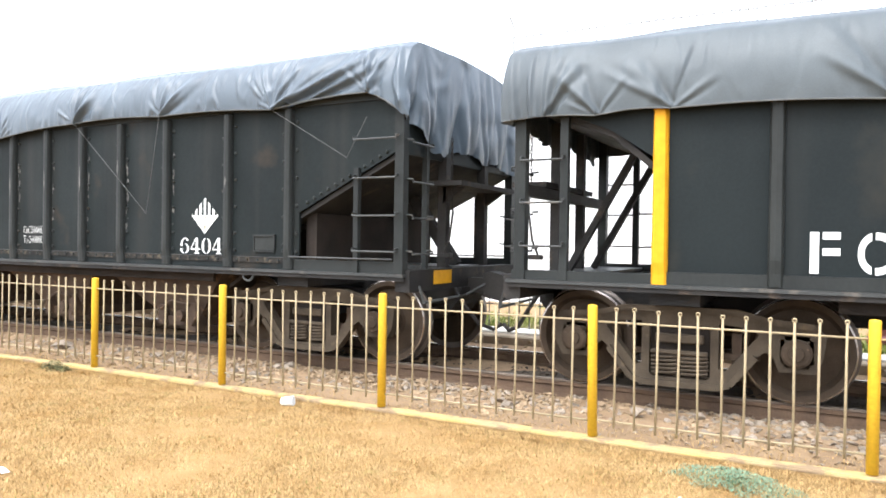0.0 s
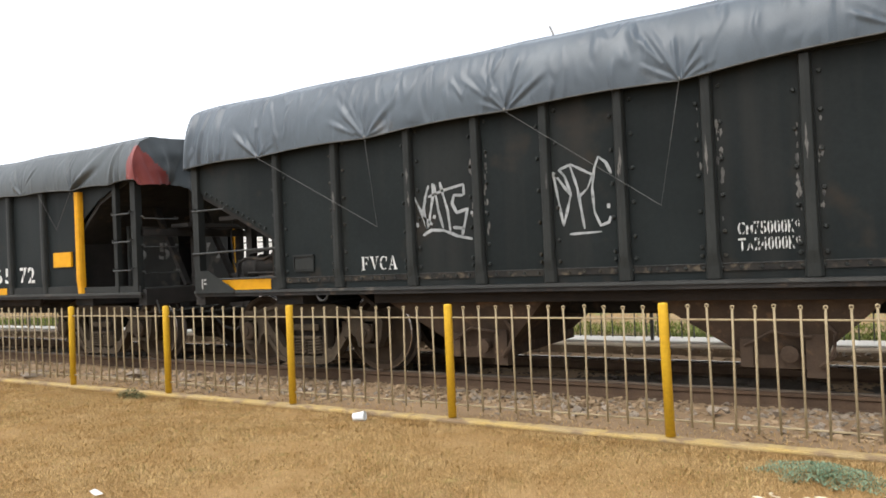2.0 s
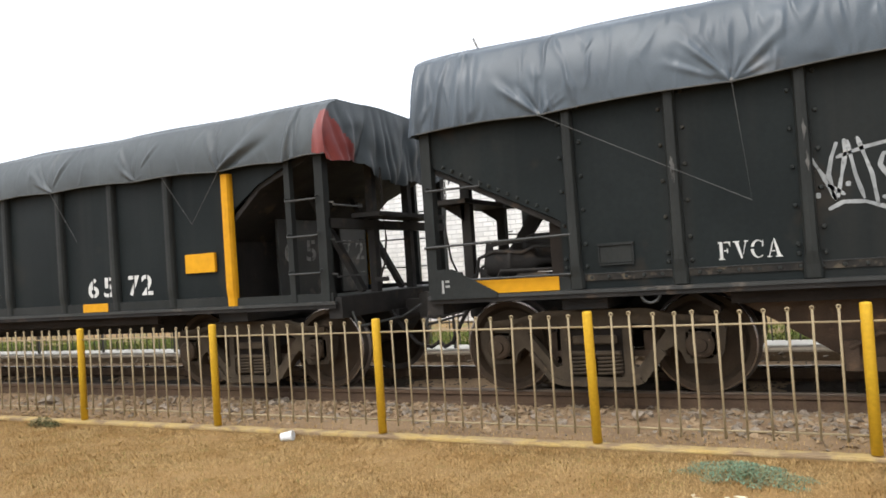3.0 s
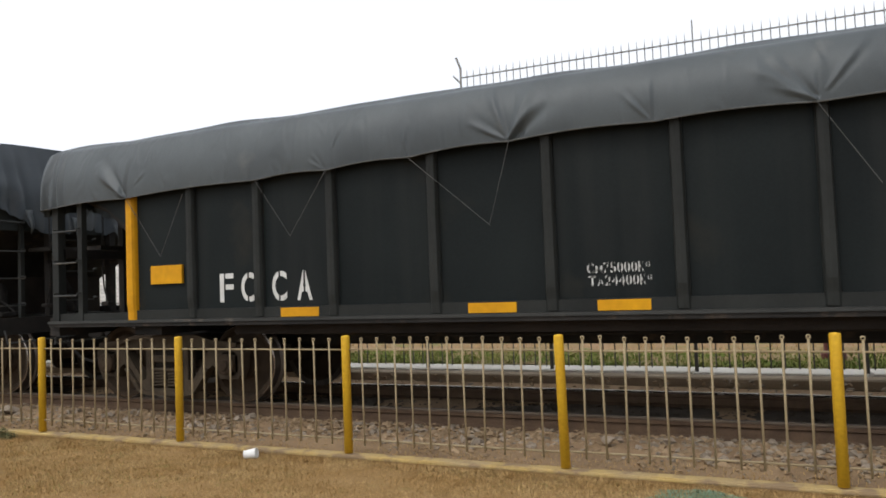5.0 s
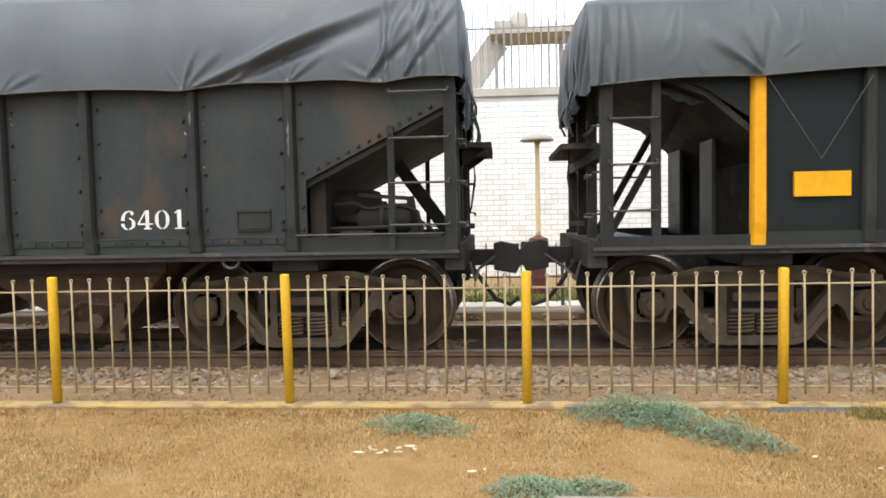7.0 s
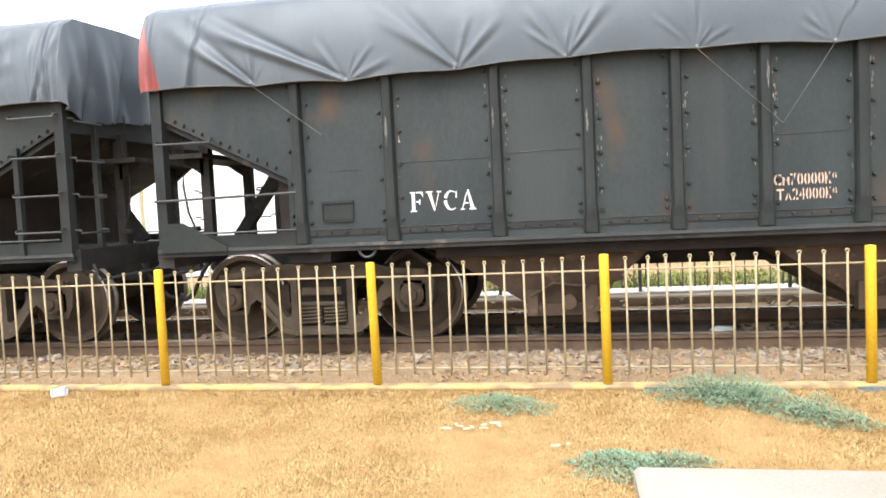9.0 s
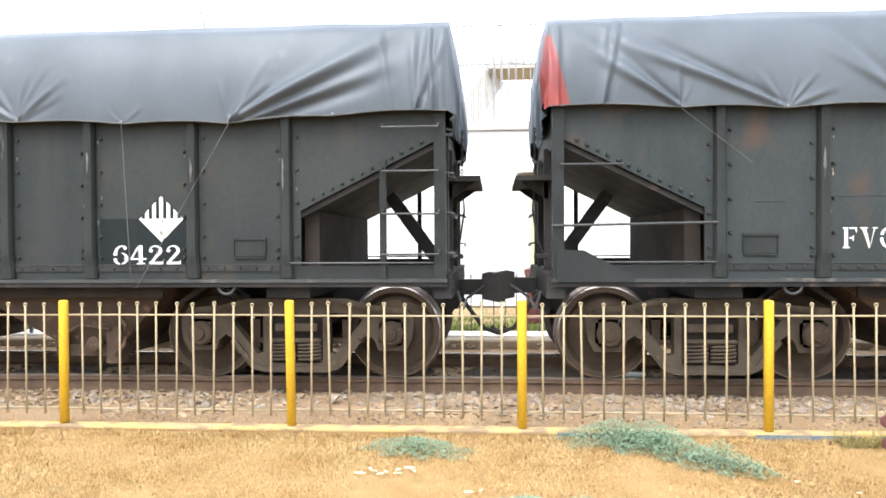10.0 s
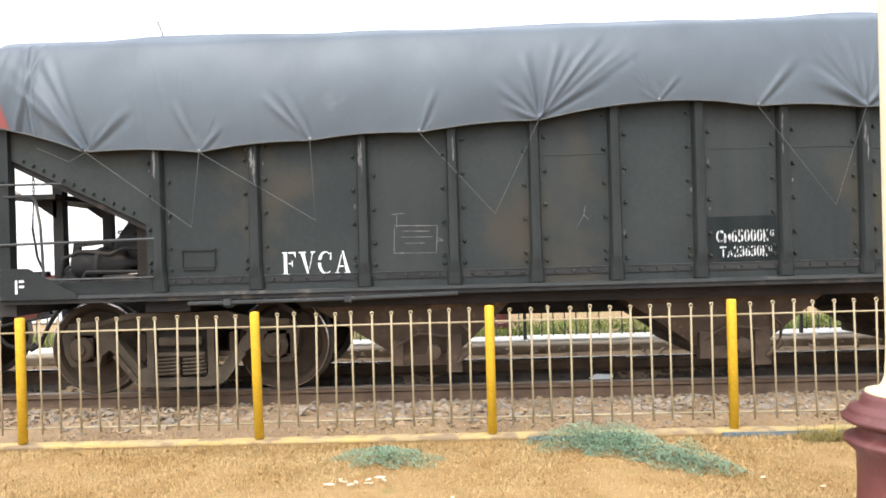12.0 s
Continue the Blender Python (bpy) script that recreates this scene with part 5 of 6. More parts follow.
def spray(wagon, strokes, ox, oz, sx, sz, width=0.018, mat=None):
    """A tag sprayed in loose strokes."""
    for st in strokes:
        vs, fs = [], []
        pts = []
        for i in range(len(st) - 1):
            for k in range(6):
                u = k / 6
                pts.append((ox + sx * (st[i][0] * (1 - u) + st[i + 1][0] * u), oz + sz * (st[i][1] * (1 - u) + st[i + 1][1] * u)))
        pts.append((ox + sx * st[-1][0], oz + sz * st[-1][1]))
        for i, (x, z) in enumerate(pts):
            a, b = pts[max(0, i - 1)], pts[min(len(pts) - 1, i + 1)]
            dx, dz = b[0] - a[0], b[1] - a[1]
            n = math.hypot(dx, dz) or 1
            w = width * (0.8 + 0.5 * noise.noise((x * 9, z * 9, 0))) * (0.6 if i in (0, len(pts) - 1) else 1)
            vs += [(x - dz / n * w, -SIDE - 0.004, z + dx / n * w), (x + dz / n * w, -SIDE - 0.004, z - dx / n * w)]
            if i:
                m = len(vs)
                fs.append((m - 4, m - 3, m - 1, m - 2))
        part("chalk_stroke" if mat else "spray_stroke", mesh_from("stroke", vs, fs, mat or M_SPRAY), None, wagon, "faint white chalk scribble" if mat else "loose white spray-painted stroke")


def reporting_mark(wagon, x, z, width, height, text="FVCA", mat=None):
    """Stencilled roman characters, cut with thick and thin strokes."""
    glyphs = {
        "F": [[(.12, .06), (.34, .06), (.34, .94), (.12, .94)], [(.02, 0), (.46, 0), (.46, .06), (.02, .06)], [(.02, .94), (.34, .94), (.34, 1), (.02, 1)], [(.42, .93), (.88, .93), (.88, 1), (.42, 1)],
              [(.74, .93), (.88, .70), (.88, .93)], [(.42, .46), (.62, .46), (.62, .53), (.42, .53)], [(.62, .36), (.69, .36), (.69, .63), (.62, .63)]],
        "V": [[(.08, .94), (.32, .94), (.58, .08), (.48, 0)], [(.62, .20), (.86, .94), (.80, .94), (.60, .26)], [(-.04, .94), (.42, .94), (.42, 1), (-.04, 1)], [(.70, .94), (1.0, .94), (1.0, 1), (.70, 1)]],
        "A": [[(.10, .06), (.17, .06), (.45, .80), (.42, .90)], [(.46, 1), (.56, 1), (.92, .06), (.68, .06)], [(.26, .30), (.56, .30), (.54, .36), (.29, .36)], [(0, 0), (.28, 0), (.28, .06), (0, .06)], [(.58, 0), (1.02, 0), (1.02, .06), (.58, .06)]],
    }
    outer = [(math.cos(radians(v)), math.sin(radians(v))) for v in range(52, 309, 16)]
    ring = [[(.52 + .48 * a[0], .5 + .5 * a[1]), (.52 + .48 * b[0], .5 + .5 * b[1]), (.57 + .33 * b[0], .5 + .44 * b[1]), (.57 + .33 * a[0], .5 + .44 * a[1])] for a, b in zip(outer, outer[1:])]
    glyphs["C"] = ring[:7] + ring[8:] + [[(.80, .62), (.90, .62), (.90, .98), (.84, .92)]]

    def arc(cx, cy, rx, ry, a0, a1, t0, t1, n=10):
        pts = [(a0 + (a1 - a0) * k / n, t0 + (t1 - t0) * k / n) for k in range(n + 1)]
        edge = [((cx + rx * math.cos(radians(v)), cy + ry * math.sin(radians(v))), (cx + (rx - t) * math.cos(radians(v)), cy + (ry - t * 0.55) * math.sin(radians(v)))) for v, t in pts]
        return [[a[0], b[0], b[1], a[1]] for a, b in zip(edge, edge[1:])]

    glyphs["0"] = arc(.5, .5, .48, .5, 96, 180, .10, .26) + arc(.5, .5, .48, .5, 180, 264, .26, .10) + arc(.5, .5, .48, .5, -84, 0, .10, .26) + arc(.5, .5, .48, .5, 0, 84, .26, .10)
    glyphs["6"] = arc(.5, .31, .46, .31, -85, 0, .10, .24) + arc(.5, .31, .46, .31, 0, 85, .24, .08) + arc(.56, .47, .54, .53, 62, 180, .08, .25) + arc(.5, .31, .48, .33, 180, 262, .24, .10) + arc(.76, .86, .11, .09, 0, 360, .10, .10)
    glyphs["4"] = [[(.52, .06), (.76, .06), (.76, 1), (.52, 1)], [(.50, 1), (.50, .84), (.10, .32), (0, .32)], [(0, .24), (1, .24), (1, .32), (0, .32)], [(.38, 0), (.92, 0), (.92, .06), (.38, .06)]]
    glyphs["1"] = [[(.38, .06), (.64, .06), (.64, 1), (.38, 1)], [(.18, 0), (.84, 0), (.84, .06), (.18, .06)], [(.18, .80), (.36, .86), (.36, .98)]]
    glyphs["2"] = arc(.48, .72, .42, .28, -30, 175, .24, .08) + [[(.62, .62), (.84, .58), (.34, .14), (.06, .08)], [(.06, 0), (.94, 0), (.98, .26), (.90, .13), (.06, .13)]] + arc(.18, .72, .13, .10, 0, 360, .12, .12)
    bm = bmesh.new()
    step = width / len(text)
    for i, ch in enumerate(text):
        for poly in glyphs[ch]:
            bm.faces.new([bm.verts.new((x + (i + px * 0.90) * step, -SIDE - 0.0045, z + pz * height)) for px, pz in poly])
    part("lettering", bm, mat or M_WHITE, wagon, "white stencilled roman characters")


def flakes(wagon, xs, count, seed, mat, big=1.0):
    """Pale paint chips and scuffs beside the ribs."""
    r = random.Random(seed)
    vs, fs = [], []
    for i in range(count):
        x, z, s = r.choice(xs) + r.choice((-0.075, 0.075, 0.09)) + r.uniform(-0.012, 0.012), r.triangular(1.3, 2.4, 2.0), r.uniform(0.006, 0.022) * big
        b = len(vs)
        n = r.randint(4, 6)
        vs += [(x + s * 0.5 * r.uniform(0.5, 1.2) * math.cos(6.283 * k / n), -SIDE - 0.0035, z + s * 1.5 * r.uniform(0.5, 1.2) * math.sin(6.283 * k / n)) for k in range(n)]
        fs.append(tuple(range(b, b + n)))
    part("paint_chips", mesh_from("paint_chips", vs, fs, mat), None, wagon)["kind"] = "stuff"


def rib_scuffs(wagon, xs, seed):
    """Long pale scrapes worn through the paint of the rib faces."""
    r = random.Random(seed)
    for x in xs:
        for k in range(r.choice((0, 1, 1, 2))):
            vs, fs = [], []
            z0, tall, c = r.uniform(1.75, 2.1), r.uniform(0.12, 0.34), x + r.uniform(-0.02, 0.02)
            n, b = 7, len(vs)
            for i in range(n + 1):
                w = (0.003 + 0.012 * r.random()) * math.sin(math.pi * (i + 0.4) / (n + 0.8))
                j = r.uniform(-0.004, 0.004)
                vs += [(c - w + j, -SIDE - 0.0735, z0 + tall * i / n), (c + w + j, -SIDE - 0.0735, z0 + tall * i / n)]
            fs += [(b + 2 * i, b + 2 * i + 1, b + 2 * i + 3, b + 2 * i + 2) for i in range(n)]
            part("rib_scuff", mesh_from("rib_scuff", vs, fs, M_SCUFF), None, wagon, "pale scrape worn into the rib")


# wagon A: smooth black, leads the others out of view
wa = new_hopper("black hopper wagon with orange-yellow posts under an olive tarpaulin", 29.20, False)
tarpaulin(wa, [(-6.14, 2.36), (-5.3, 2.36), (-4.7, 2.38), (-3.2, 2.34), (-1.6, 2.38), (0.0, 2.40), (1.6, 2.40), (3.2, 2.38), (4.7, 2.38), (6.14, 2.36)], 3.005, M_TARP_OLIVE, 1.7, 2.3, 2.3, pulls=[(-5.75, 2.40, -5.45, 2.95, 0.05, 0.05), (-5.3, 2.38, -5.75, 2.95, 0.05, 0.05), (-4.7, 2.40, -5.15, 2.85, 0.045, 0.05), (-3.2, 2.36, -3.75, 2.9, 0.05, 0.05), (-1.6, 2.40, -2.2, 2.95, 0.05, 0.05)],
          fans=((-5.3, 5), (-4.7, 6), (-3.2, 5), (-1.6, 4)))
for ch, x in (("F", -3.70), ("C", -3.39), ("C", -2.93), ("A", -2.62)):
    sign(wa, ch, x, 1.10, 0.20, 0.31, M_WHITE)
rope(wa, (-3.2, 2.34), (-2.75, 2.1), (-2.0, 1.6))

# wagon B: ribbed, tagged, in the darkened copy of the side paint
wb = old_hopper("dark ribbed hopper wagon with white tags under a grey tarpaulin", 15.90, M_SIDE_DARKENED)
tarpaulin(wb, [(-6.14, 2.48), (-4.91, 2.49), (-3.36, 2.515), (-1.75, 2.57), (-0.18, 2.59), (1.37, 2.70), (2.87, 2.69), (4.54, 2.65), (5.73, 2.74), (6.14, 2.50)], 3.19, M_TARP_CRINKLED, 3.1, 2.35, 2.22,
          label="dark blue-grey wrinkled tarpaulin with pale folds", pulls=[(4.54, 2.66, 6.0, 3.2, 0.06, 0.06), (4.6, 2.66, 5.4, 3.2, 0.04, 0.05), (5.0, 2.72, 6.1, 3.1, 0.05, 0.05), (5.73, 2.74, 5.95, 3.2, 0.05, 0.05), (2.87, 2.69, 3.6, 3.15, 0.04, 0.05), (1.37, 2.70, 1.8, 3.1, 0.05, 0.05)])
rope(wb, (-4.91, 2.49), (-3.28, 1.60), (-3.36, 2.515))
rope(wb, (-1.75, 2.57), (-0.38, 1.60), (-0.18, 2.59))
rope(wb, (1.37, 2.70), (2.62, 1.58), (2.87, 2.69))
rope(wb, (4.54, 2.65), (5.47, 2.12), (5.73, 2.5))
reporting_mark(wb, -3.56, 1.155, 0.47, 0.14)
reporting_mark(wb, 3.10, 1.12, 0.67, 0.18, "6404")
weight_mark(wb, 0.19, 1.325, 0.45, 0.10, "CM", "75000", M_WHITE_BROKEN)
weight_mark(wb, 0.19, 1.20, 0.45, 0.10, "TA", "24000", M_WHITE_BROKEN)
hazard_diamond(wb, 3.485, 1.55)
TAG_ONE = [[(100, 245), (150, 330), (190, 420)], [(190, 420), (166, 330), (172, 270), (185, 215)], [(205, 205), (210, 260), (195, 410)], [(240, 200), (285, 330), (305, 435)],
           [(213, 210), (240, 330), (268, 415)], [(185, 270), (260, 238), (355, 212), (360, 262)], [(355, 262), (312, 262), (305, 300), (330, 342), (380, 325), (372, 380), (362, 445)],
           [(315, 410), (372, 415)], [(170, 452), (210, 425), (270, 425), (340, 450), (410, 462)], [(165, 365), (215, 400)]]
TAG_TWO = [[(818, 160), (835, 285)], [(850, 160), (870, 240), (910, 390)], [(910, 390), (925, 320), (937, 255), (905, 180), (875, 150)], [(855, 165), (935, 260)],
           [(880, 150), (930, 130), (1030, 175), (1010, 230), (975, 265)], [(925, 130), (965, 230), (1005, 400)],
           [(1110, 170), (1085, 125), (1050, 100), (1035, 150), (1030, 230), (1045, 330), (1075, 385), (1110, 370), (1115, 345)], [(938, 425), (1080, 410)]]
TAG_DOTS = [(140, 402), (222, 362), (402, 342), (1090, 305), (838, 355)]


def tag_point(u, v, wide=1.0, off=0.0):
    return (-2.96 + off + (u - 48 - 0.09 * v) * 0.00208 * wide, 1.03 + (640 - v + 0.08 * (500 - u)) * 0.0021)


spray(wb, [[tag_point(u, v, 1.13) for u, v in st] for st in TAG_ONE], 0, 0, 1, 1, 0.0165)
spray(wb, [[tag_point(u, v, 1.0, -0.03) for u, v in st] for st in TAG_TWO], 0, 0, 1, 1, 0.014)
spray(wb, [[tag_point(u - 7, v, 1.13 if u < 500 else 1.0), tag_point(u + 7, v, 1.13 if u < 500 else 1.0)] for u, v in TAG_DOTS], 0, 0, 1, 1, 0.021)
part("yellow_plate", bevelled(-5.72, -4.86, -1.405, -1.401, 0.98, 1.10, 0.001), M_YELLOW_TRAIN, wb, "worn yellow plate on the deck edge")
part("yellow_plate", bevelled(6.17, 6.175, -0.9, -0.5, 0.86, 1.0, 0.001), M_YELLOW_TRAIN, wb, "worn yellow plate on the end sill")

# wagon C: smooth black
wc = new_hopper("black hopper wagon with orange-yellow posts and markings, olive tarpaulin", 2.62)
tarpaulin(wc, [(-6.14, 2.28), (-4.8, 2.32), (-3.0, 2.36), (-2.16, 2.38), (-1.27, 2.41), (-0.30, 2.45), (0.9, 2.47), (2.07, 2.47), (3.5, 2.45), (4.77, 2.42), (5.6, 2.42), (6.14, 2.45)], 2.98, M_TARP_OLIVE, 5.3, 2.24, 2.30, "right", pulls=[(-4.8, 2.34, -5.3, 2.8, 0.05, 0.05), (-0.30, 2.47, 0.05, 2.95, 0.05, 0.06), (2.07, 2.49, 1.6, 2.8, 0.035, 0.04), (4.77, 2.44, 5.6, 2.9, 0.05, 0.05), (3.5, 2.47, 3.2, 2.75, 0.035, 0.04)],
          fans=((-4.8, 4), (-2.16, 3), (-0.30, 5), (0.9, 3), (2.07, 4), (3.5, 4), (4.77, 5)))
for ch, x in (("F", -3.58), ("C", -3.30), ("C", -2.91), ("A", -2.61)):
    sign(wc, ch, x, 1.14, 0.18, 0.30, M_WHITE)
for ch, x in (("6", 2.51), ("5", 2.78), ("7", 3.20), ("2", 3.41)):
    sign(wc, ch, x, 1.15, 0.18, 0.235, M_WHITE)
weight_mark(wc, 0.30, 1.29, 0.52, 0.085, "CM", "75000", M_WHITE_BROKEN)
weight_mark(wc, 0.31, 1.185, 0.52, 0.085, "TA", "24400", M_WHITE_BROKEN)
rope(wc, (-4.75, 2.3), (-4.32, 1.66), (-3.95, 2.3))
rope(wc, (-3.0, 2.36), (-2.62, 1.78), (-2.16, 2.38))
rope(wc, (-1.27, 2.41), (-0.52, 1.75), (-0.30, 2.45))
rope(wc, (2.07, 2.47), (2.45, 1.85))
rope(wc, (3.95, 2.45), (4.32, 1.9), (4.77, 2.42))
for ch, y in (("6", -0.62), ("5", -0.20), ("7", 0.62), ("2", 0.92)):
    ob = part("lettering", lettering(ch, 0.20, 0.26, M_WHITE_FADED), None, wc, "faded painted number on the end sheet")
    ob.location, ob.rotation_euler[2] = (4.905, y, 1.42), math.pi / 2

# wagon D: ribbed, greyer, red corner
wd = old_hopper("grey-green ribbed hopper wagon with rust streaks under a grey tarpaulin", -10.73, M_SIDE_GREY, brake=False)
brake_gear(wd, 1)
tarpaulin(wd, [(-6.14, 2.44), (-5.05, 2.41), (-4.18, 2.39), (-3.22, 2.41), (-2.29, 2.44), (-1.25, 2.43), (-0.22, 2.39), (0.9, 2.38), (2.18, 2.37), (3.81, 2.35), (4.72, 2.39), (5.5, 2.36), (6.14, 2.40)], 3.19, M_TARP, 7.9, 2.36, 2.18, "left", pulls=[(3.9, 2.37, 6.0, 3.2, 0.06, 0.06), (4.2, 2.4, 5.4, 3.1, 0.05, 0.06), (5.4, 2.42, 6.0, 3.2, 0.06, 0.05), (5.7, 2.42, 6.1, 3.2, 0.06, 0.04), (-4.2, 2.4, -5.9, 3.15, 0.05, 0.05), (-5.05, 2.42, -6.0, 3.1, 0.05, 0.05), (-3.2, 2.43, -4.0, 3.1, 0.04, 0.05)])
reporting_mark(wd, -3.69, 1.225, 0.60, 0.175)
reporting_mark(wd, 3.17, 1.19, 0.61, 0.165, "6401")
weight_mark(wd, -0.66, 1.30, 0.48, 0.095, "CM", "70000", M_ORANGE_FADED)
weight_mark(wd, -0.64, 1.18, 0.46, 0.095, "TA", "24000", M_ORANGE_FADED)
rope(wd, (-5.05, 2.41), (-4.45, 1.95))
rope(wd, (-1.25, 2.43), (-0.6, 1.8), (-0.22, 2.39))

tatters(wd, 1, ((-0.9, 2.42, 0.32), (-0.2, 2.36, 0.42), (0.5, 2.30, 0.30)))
weld_lines(wd, ((-3.77, -2.99, 1.675), (-2.81, -2.22, 1.70), (-4.40, -4.12, 1.63), (-0.62, -0.10, 1.72)))

# wagon E: ribbed, well tied tarpaulin
we = old_hopper("dark ribbed hopper wagon with a hazard diamond under a grey tarpaulin", -23.87, M_SIDE)
tarpaulin(we, [(-6.14, 2.46), (-5.28, 2.21), (-4.29, 2.18), (-3.33, 2.25), (-2.39, 2.29), (-1.37, 2.36), (-0.35, 2.49), (0.48, 2.42), (1.38, 2.38), (2.29, 2.38), (3.25, 2.35), (4.22, 2.34), (5.14, 2.39), (6.14, 2.42)], 3.19, M_TARP, 9.4, 2.42, 2.30, "left", pulls=[(4.22, 2.36, 5.9, 3.18, 0.07, 0.08), (4.35, 2.36, 5.7, 2.85, 0.06, 0.06), (5.85, 2.42, 6.0, 3.2, 0.06, 0.05), (4.24, 2.38, 4.65, 2.9, 0.04, 0.045), (-5.28, 2.22, -6.05, 3.1, 0.05, 0.05), (-5.28, 2.22, -5.8, 3.0, 0.04, 0.04), (-1.37, 2.37, -1.0, 3.1, 0.03, 0.035), (-1.37, 2.37, -0.7, 3.1, 0.03, 0.03), (-1.37, 2.37, -0.5, 2.95, 0.03, 0.03), (1.38, 2.40, 0.95, 3.05, 0.03, 0.035), (1.38, 2.40, 1.5, 2.9, 0.025, 0.03), (1.38, 2.40, 1.9, 2.85, 0.025, 0.03), (2.29, 2.40, 2.65, 2.85, 0.03, 0.035)], fans=[(-1.37, 9), (-0.35, 5), (0.48, 3), (1.38, 26), (2.29, 9), (3.25, 2), (4.22, 4), (5.14, 0), (-2.39, 3)])
reporting_mark(we, -3.63, 1.10, 0.62, 0.20)
reporting_mark(we, 3.10, 1.11, 0.65, 0.17, "6422")
weight_mark(we, 0.14, 1.275, 0.50, 0.11, "CM", "65000", M_WHITE_BROKEN)
weight_mark(we, 0.17, 1.15, 0.45, 0.095, "TA", "23630", M_WHITE_BROKEN)
sign(we, "F", -5.96, 1.0, 0.08, 0.12, M_WHITE, proud=0.075)
bm = bmesh.new()
rod(bm, [(-4.45, -1.43, 0.875), (-3.0, -1.435, 0.885), (-2.1, -1.43, 0.905)], 0.018, 7)
for x in (-4.1, -3.05):
    bx(bm, x - 0.03, x + 0.03, -1.46, -1.40, 0.855, 0.91)
part("brake_pipe", bm, M_SILL, we, "thin pipe clamped under the sill")
bm = bmesh.new()
rod(bm, [(-6.05, -1.43, 1.85), (-5.86, -1.44, 1.85), (-5.80, -1.44, 1.845), (-5.765, -1.44, 1.80), (-5.73, -1.44, 1.60), (-5.71, -1.44, 1.10)], 0.012, 7)
part("hand_rail", bm, M_SILL, we, "bent end hand rail")
hazard_diamond(we, 3.55, 1.515)
rope(we, (-5.28, 2.21), (-4.39, 1.54), (-4.29, 2.18))
rope(we, (-4.29, 2.18), (-3.31, 1.57), (-3.33, 2.25))
rope(we, (-2.39, 2.29), (-1.76, 1.58), (-1.37, 2.36))
rope(we, (0.48, 2.42), (1.13, 1.57), (1.38, 2.38))
rope(we, (3.25, 2.35), (3.30, 1.02))
rope(we, (4.22, 2.34), (3.35, 0.90))
rope(we, (-5.28, 2.21), (-5.45, 2.14), (-5.7, 2.26))

for wg, x0, x1, z0, z1 in ((we, 2.98, 3.77, 1.11, 1.52), (we, 0.07, 0.66, 1.11, 1.50)):
    part("repainted_patch", bevelled(x0, x1, -SIDE - 0.003, -SIDE - 0.0015, z0, z1, 0.0004), M_SIDE_DARKENED if wg is we else M_SIDE_DARK, wg, "darker repainted rectangle on the side sheet")

flakes(wb, [0.0, 0.72, 1.41, 2.12, 2.90, -2.12], 110, 4, M_SCUFF, 1.7)
for piece in wb.children:
    if piece.name.startswith("seam_strip"):
        piece.data.materials[0] = M_SEAM_DUSTY
flakes(wd, [-2.90, -2.12, -1.41, -0.72, 0.0, 0.72], 120, 5, M_SCUFF)
flakes(we, RIBS_OLD, 30, 6, M_SCUFF)
for wg, seed in ((wb, 31), (wd, 32), (we, 33)):
    rib_scuffs(wg, RIBS_OLD, seed)
flakes(wd, [-3.85, -2.9, -0.72, 2.12, 3.85], 26, 7, M_ORANGE_FADED, 0.6)
spray(we, [[(0.0, 1.0), (0.35, 1.03)], [(0.15, 0.98), (0.15, 0.7)], [(0.1, 0.75), (0.95, 0.72), (0.92, 0.1), (0.08, 0.12), (0.1, 0.72)], [(0.25, 0.62), (0.8, 0.6)], [(0.2, 0.48), (0.86, 0.47)], [(0.3, 0.34), (0.7, 0.33)], [(0.97, 0.45), (1.05, 0.38), (0.96, 0.36), (0.97, 0.45)]], -2.68, 1.22, 0.44, 0.38, 0.0045, M_SCUFF)
spray(we, [[(0.0, 0.0), (0.3, 0.5), (0.36, 0.9)], [(0.3, 0.5), (0.5, 0.3)]], -1.05, 1.45, 0.2, 0.2, 0.003, M_SCUFF)

weld_lines(we, ((0.80, 1.33, 2.08), (0.10, 0.62, 2.09), (-1.33, -0.80, 2.08), (1.50, 2.04, 2.06)))
sign(wb, "F", -5.96, 1.0, 0.08, 0.12, M_WHITE_FADED, proud=0.075)
bm = bmesh.new()
grid = []
for i in range(41):
    u = i / 40
    col = []
    for k in range(13):
        t = k / 12
        low = 2.30 - 0.14 * math.sin(math.pi * u) ** 0.8 - 0.05 * abs(noise.noise((u * 6, 2.0, 0.0)))
        col.append(bm.verts.new((-5.58 + 0.74 * u + 0.03 * noise.noise((u * 5, t * 3, 1.0)), -1.27 + 0.13 * abs(noise.noise((u * 5 + t * 2.2, t * 1.5, 4.0))) ** 0.7 + 0.10 * math.sin(math.pi * t), 2.60 + (low - 2.60) * t)))
    grid.append(col)
for a, b in zip(grid, grid[1:]):
    for k in range(12):
        bm.faces.new((a[k], b[k], b[k + 1], a[k + 1]))
part("sagging_cloth", bm, M_TARP_OLIVE, wc, "bunched grey cloth sagging under the tarpaulin", True)
tatters(wc, -1, ((-0.8, 2.35, 0.40), (-0.1, 2.30, 0.28)))

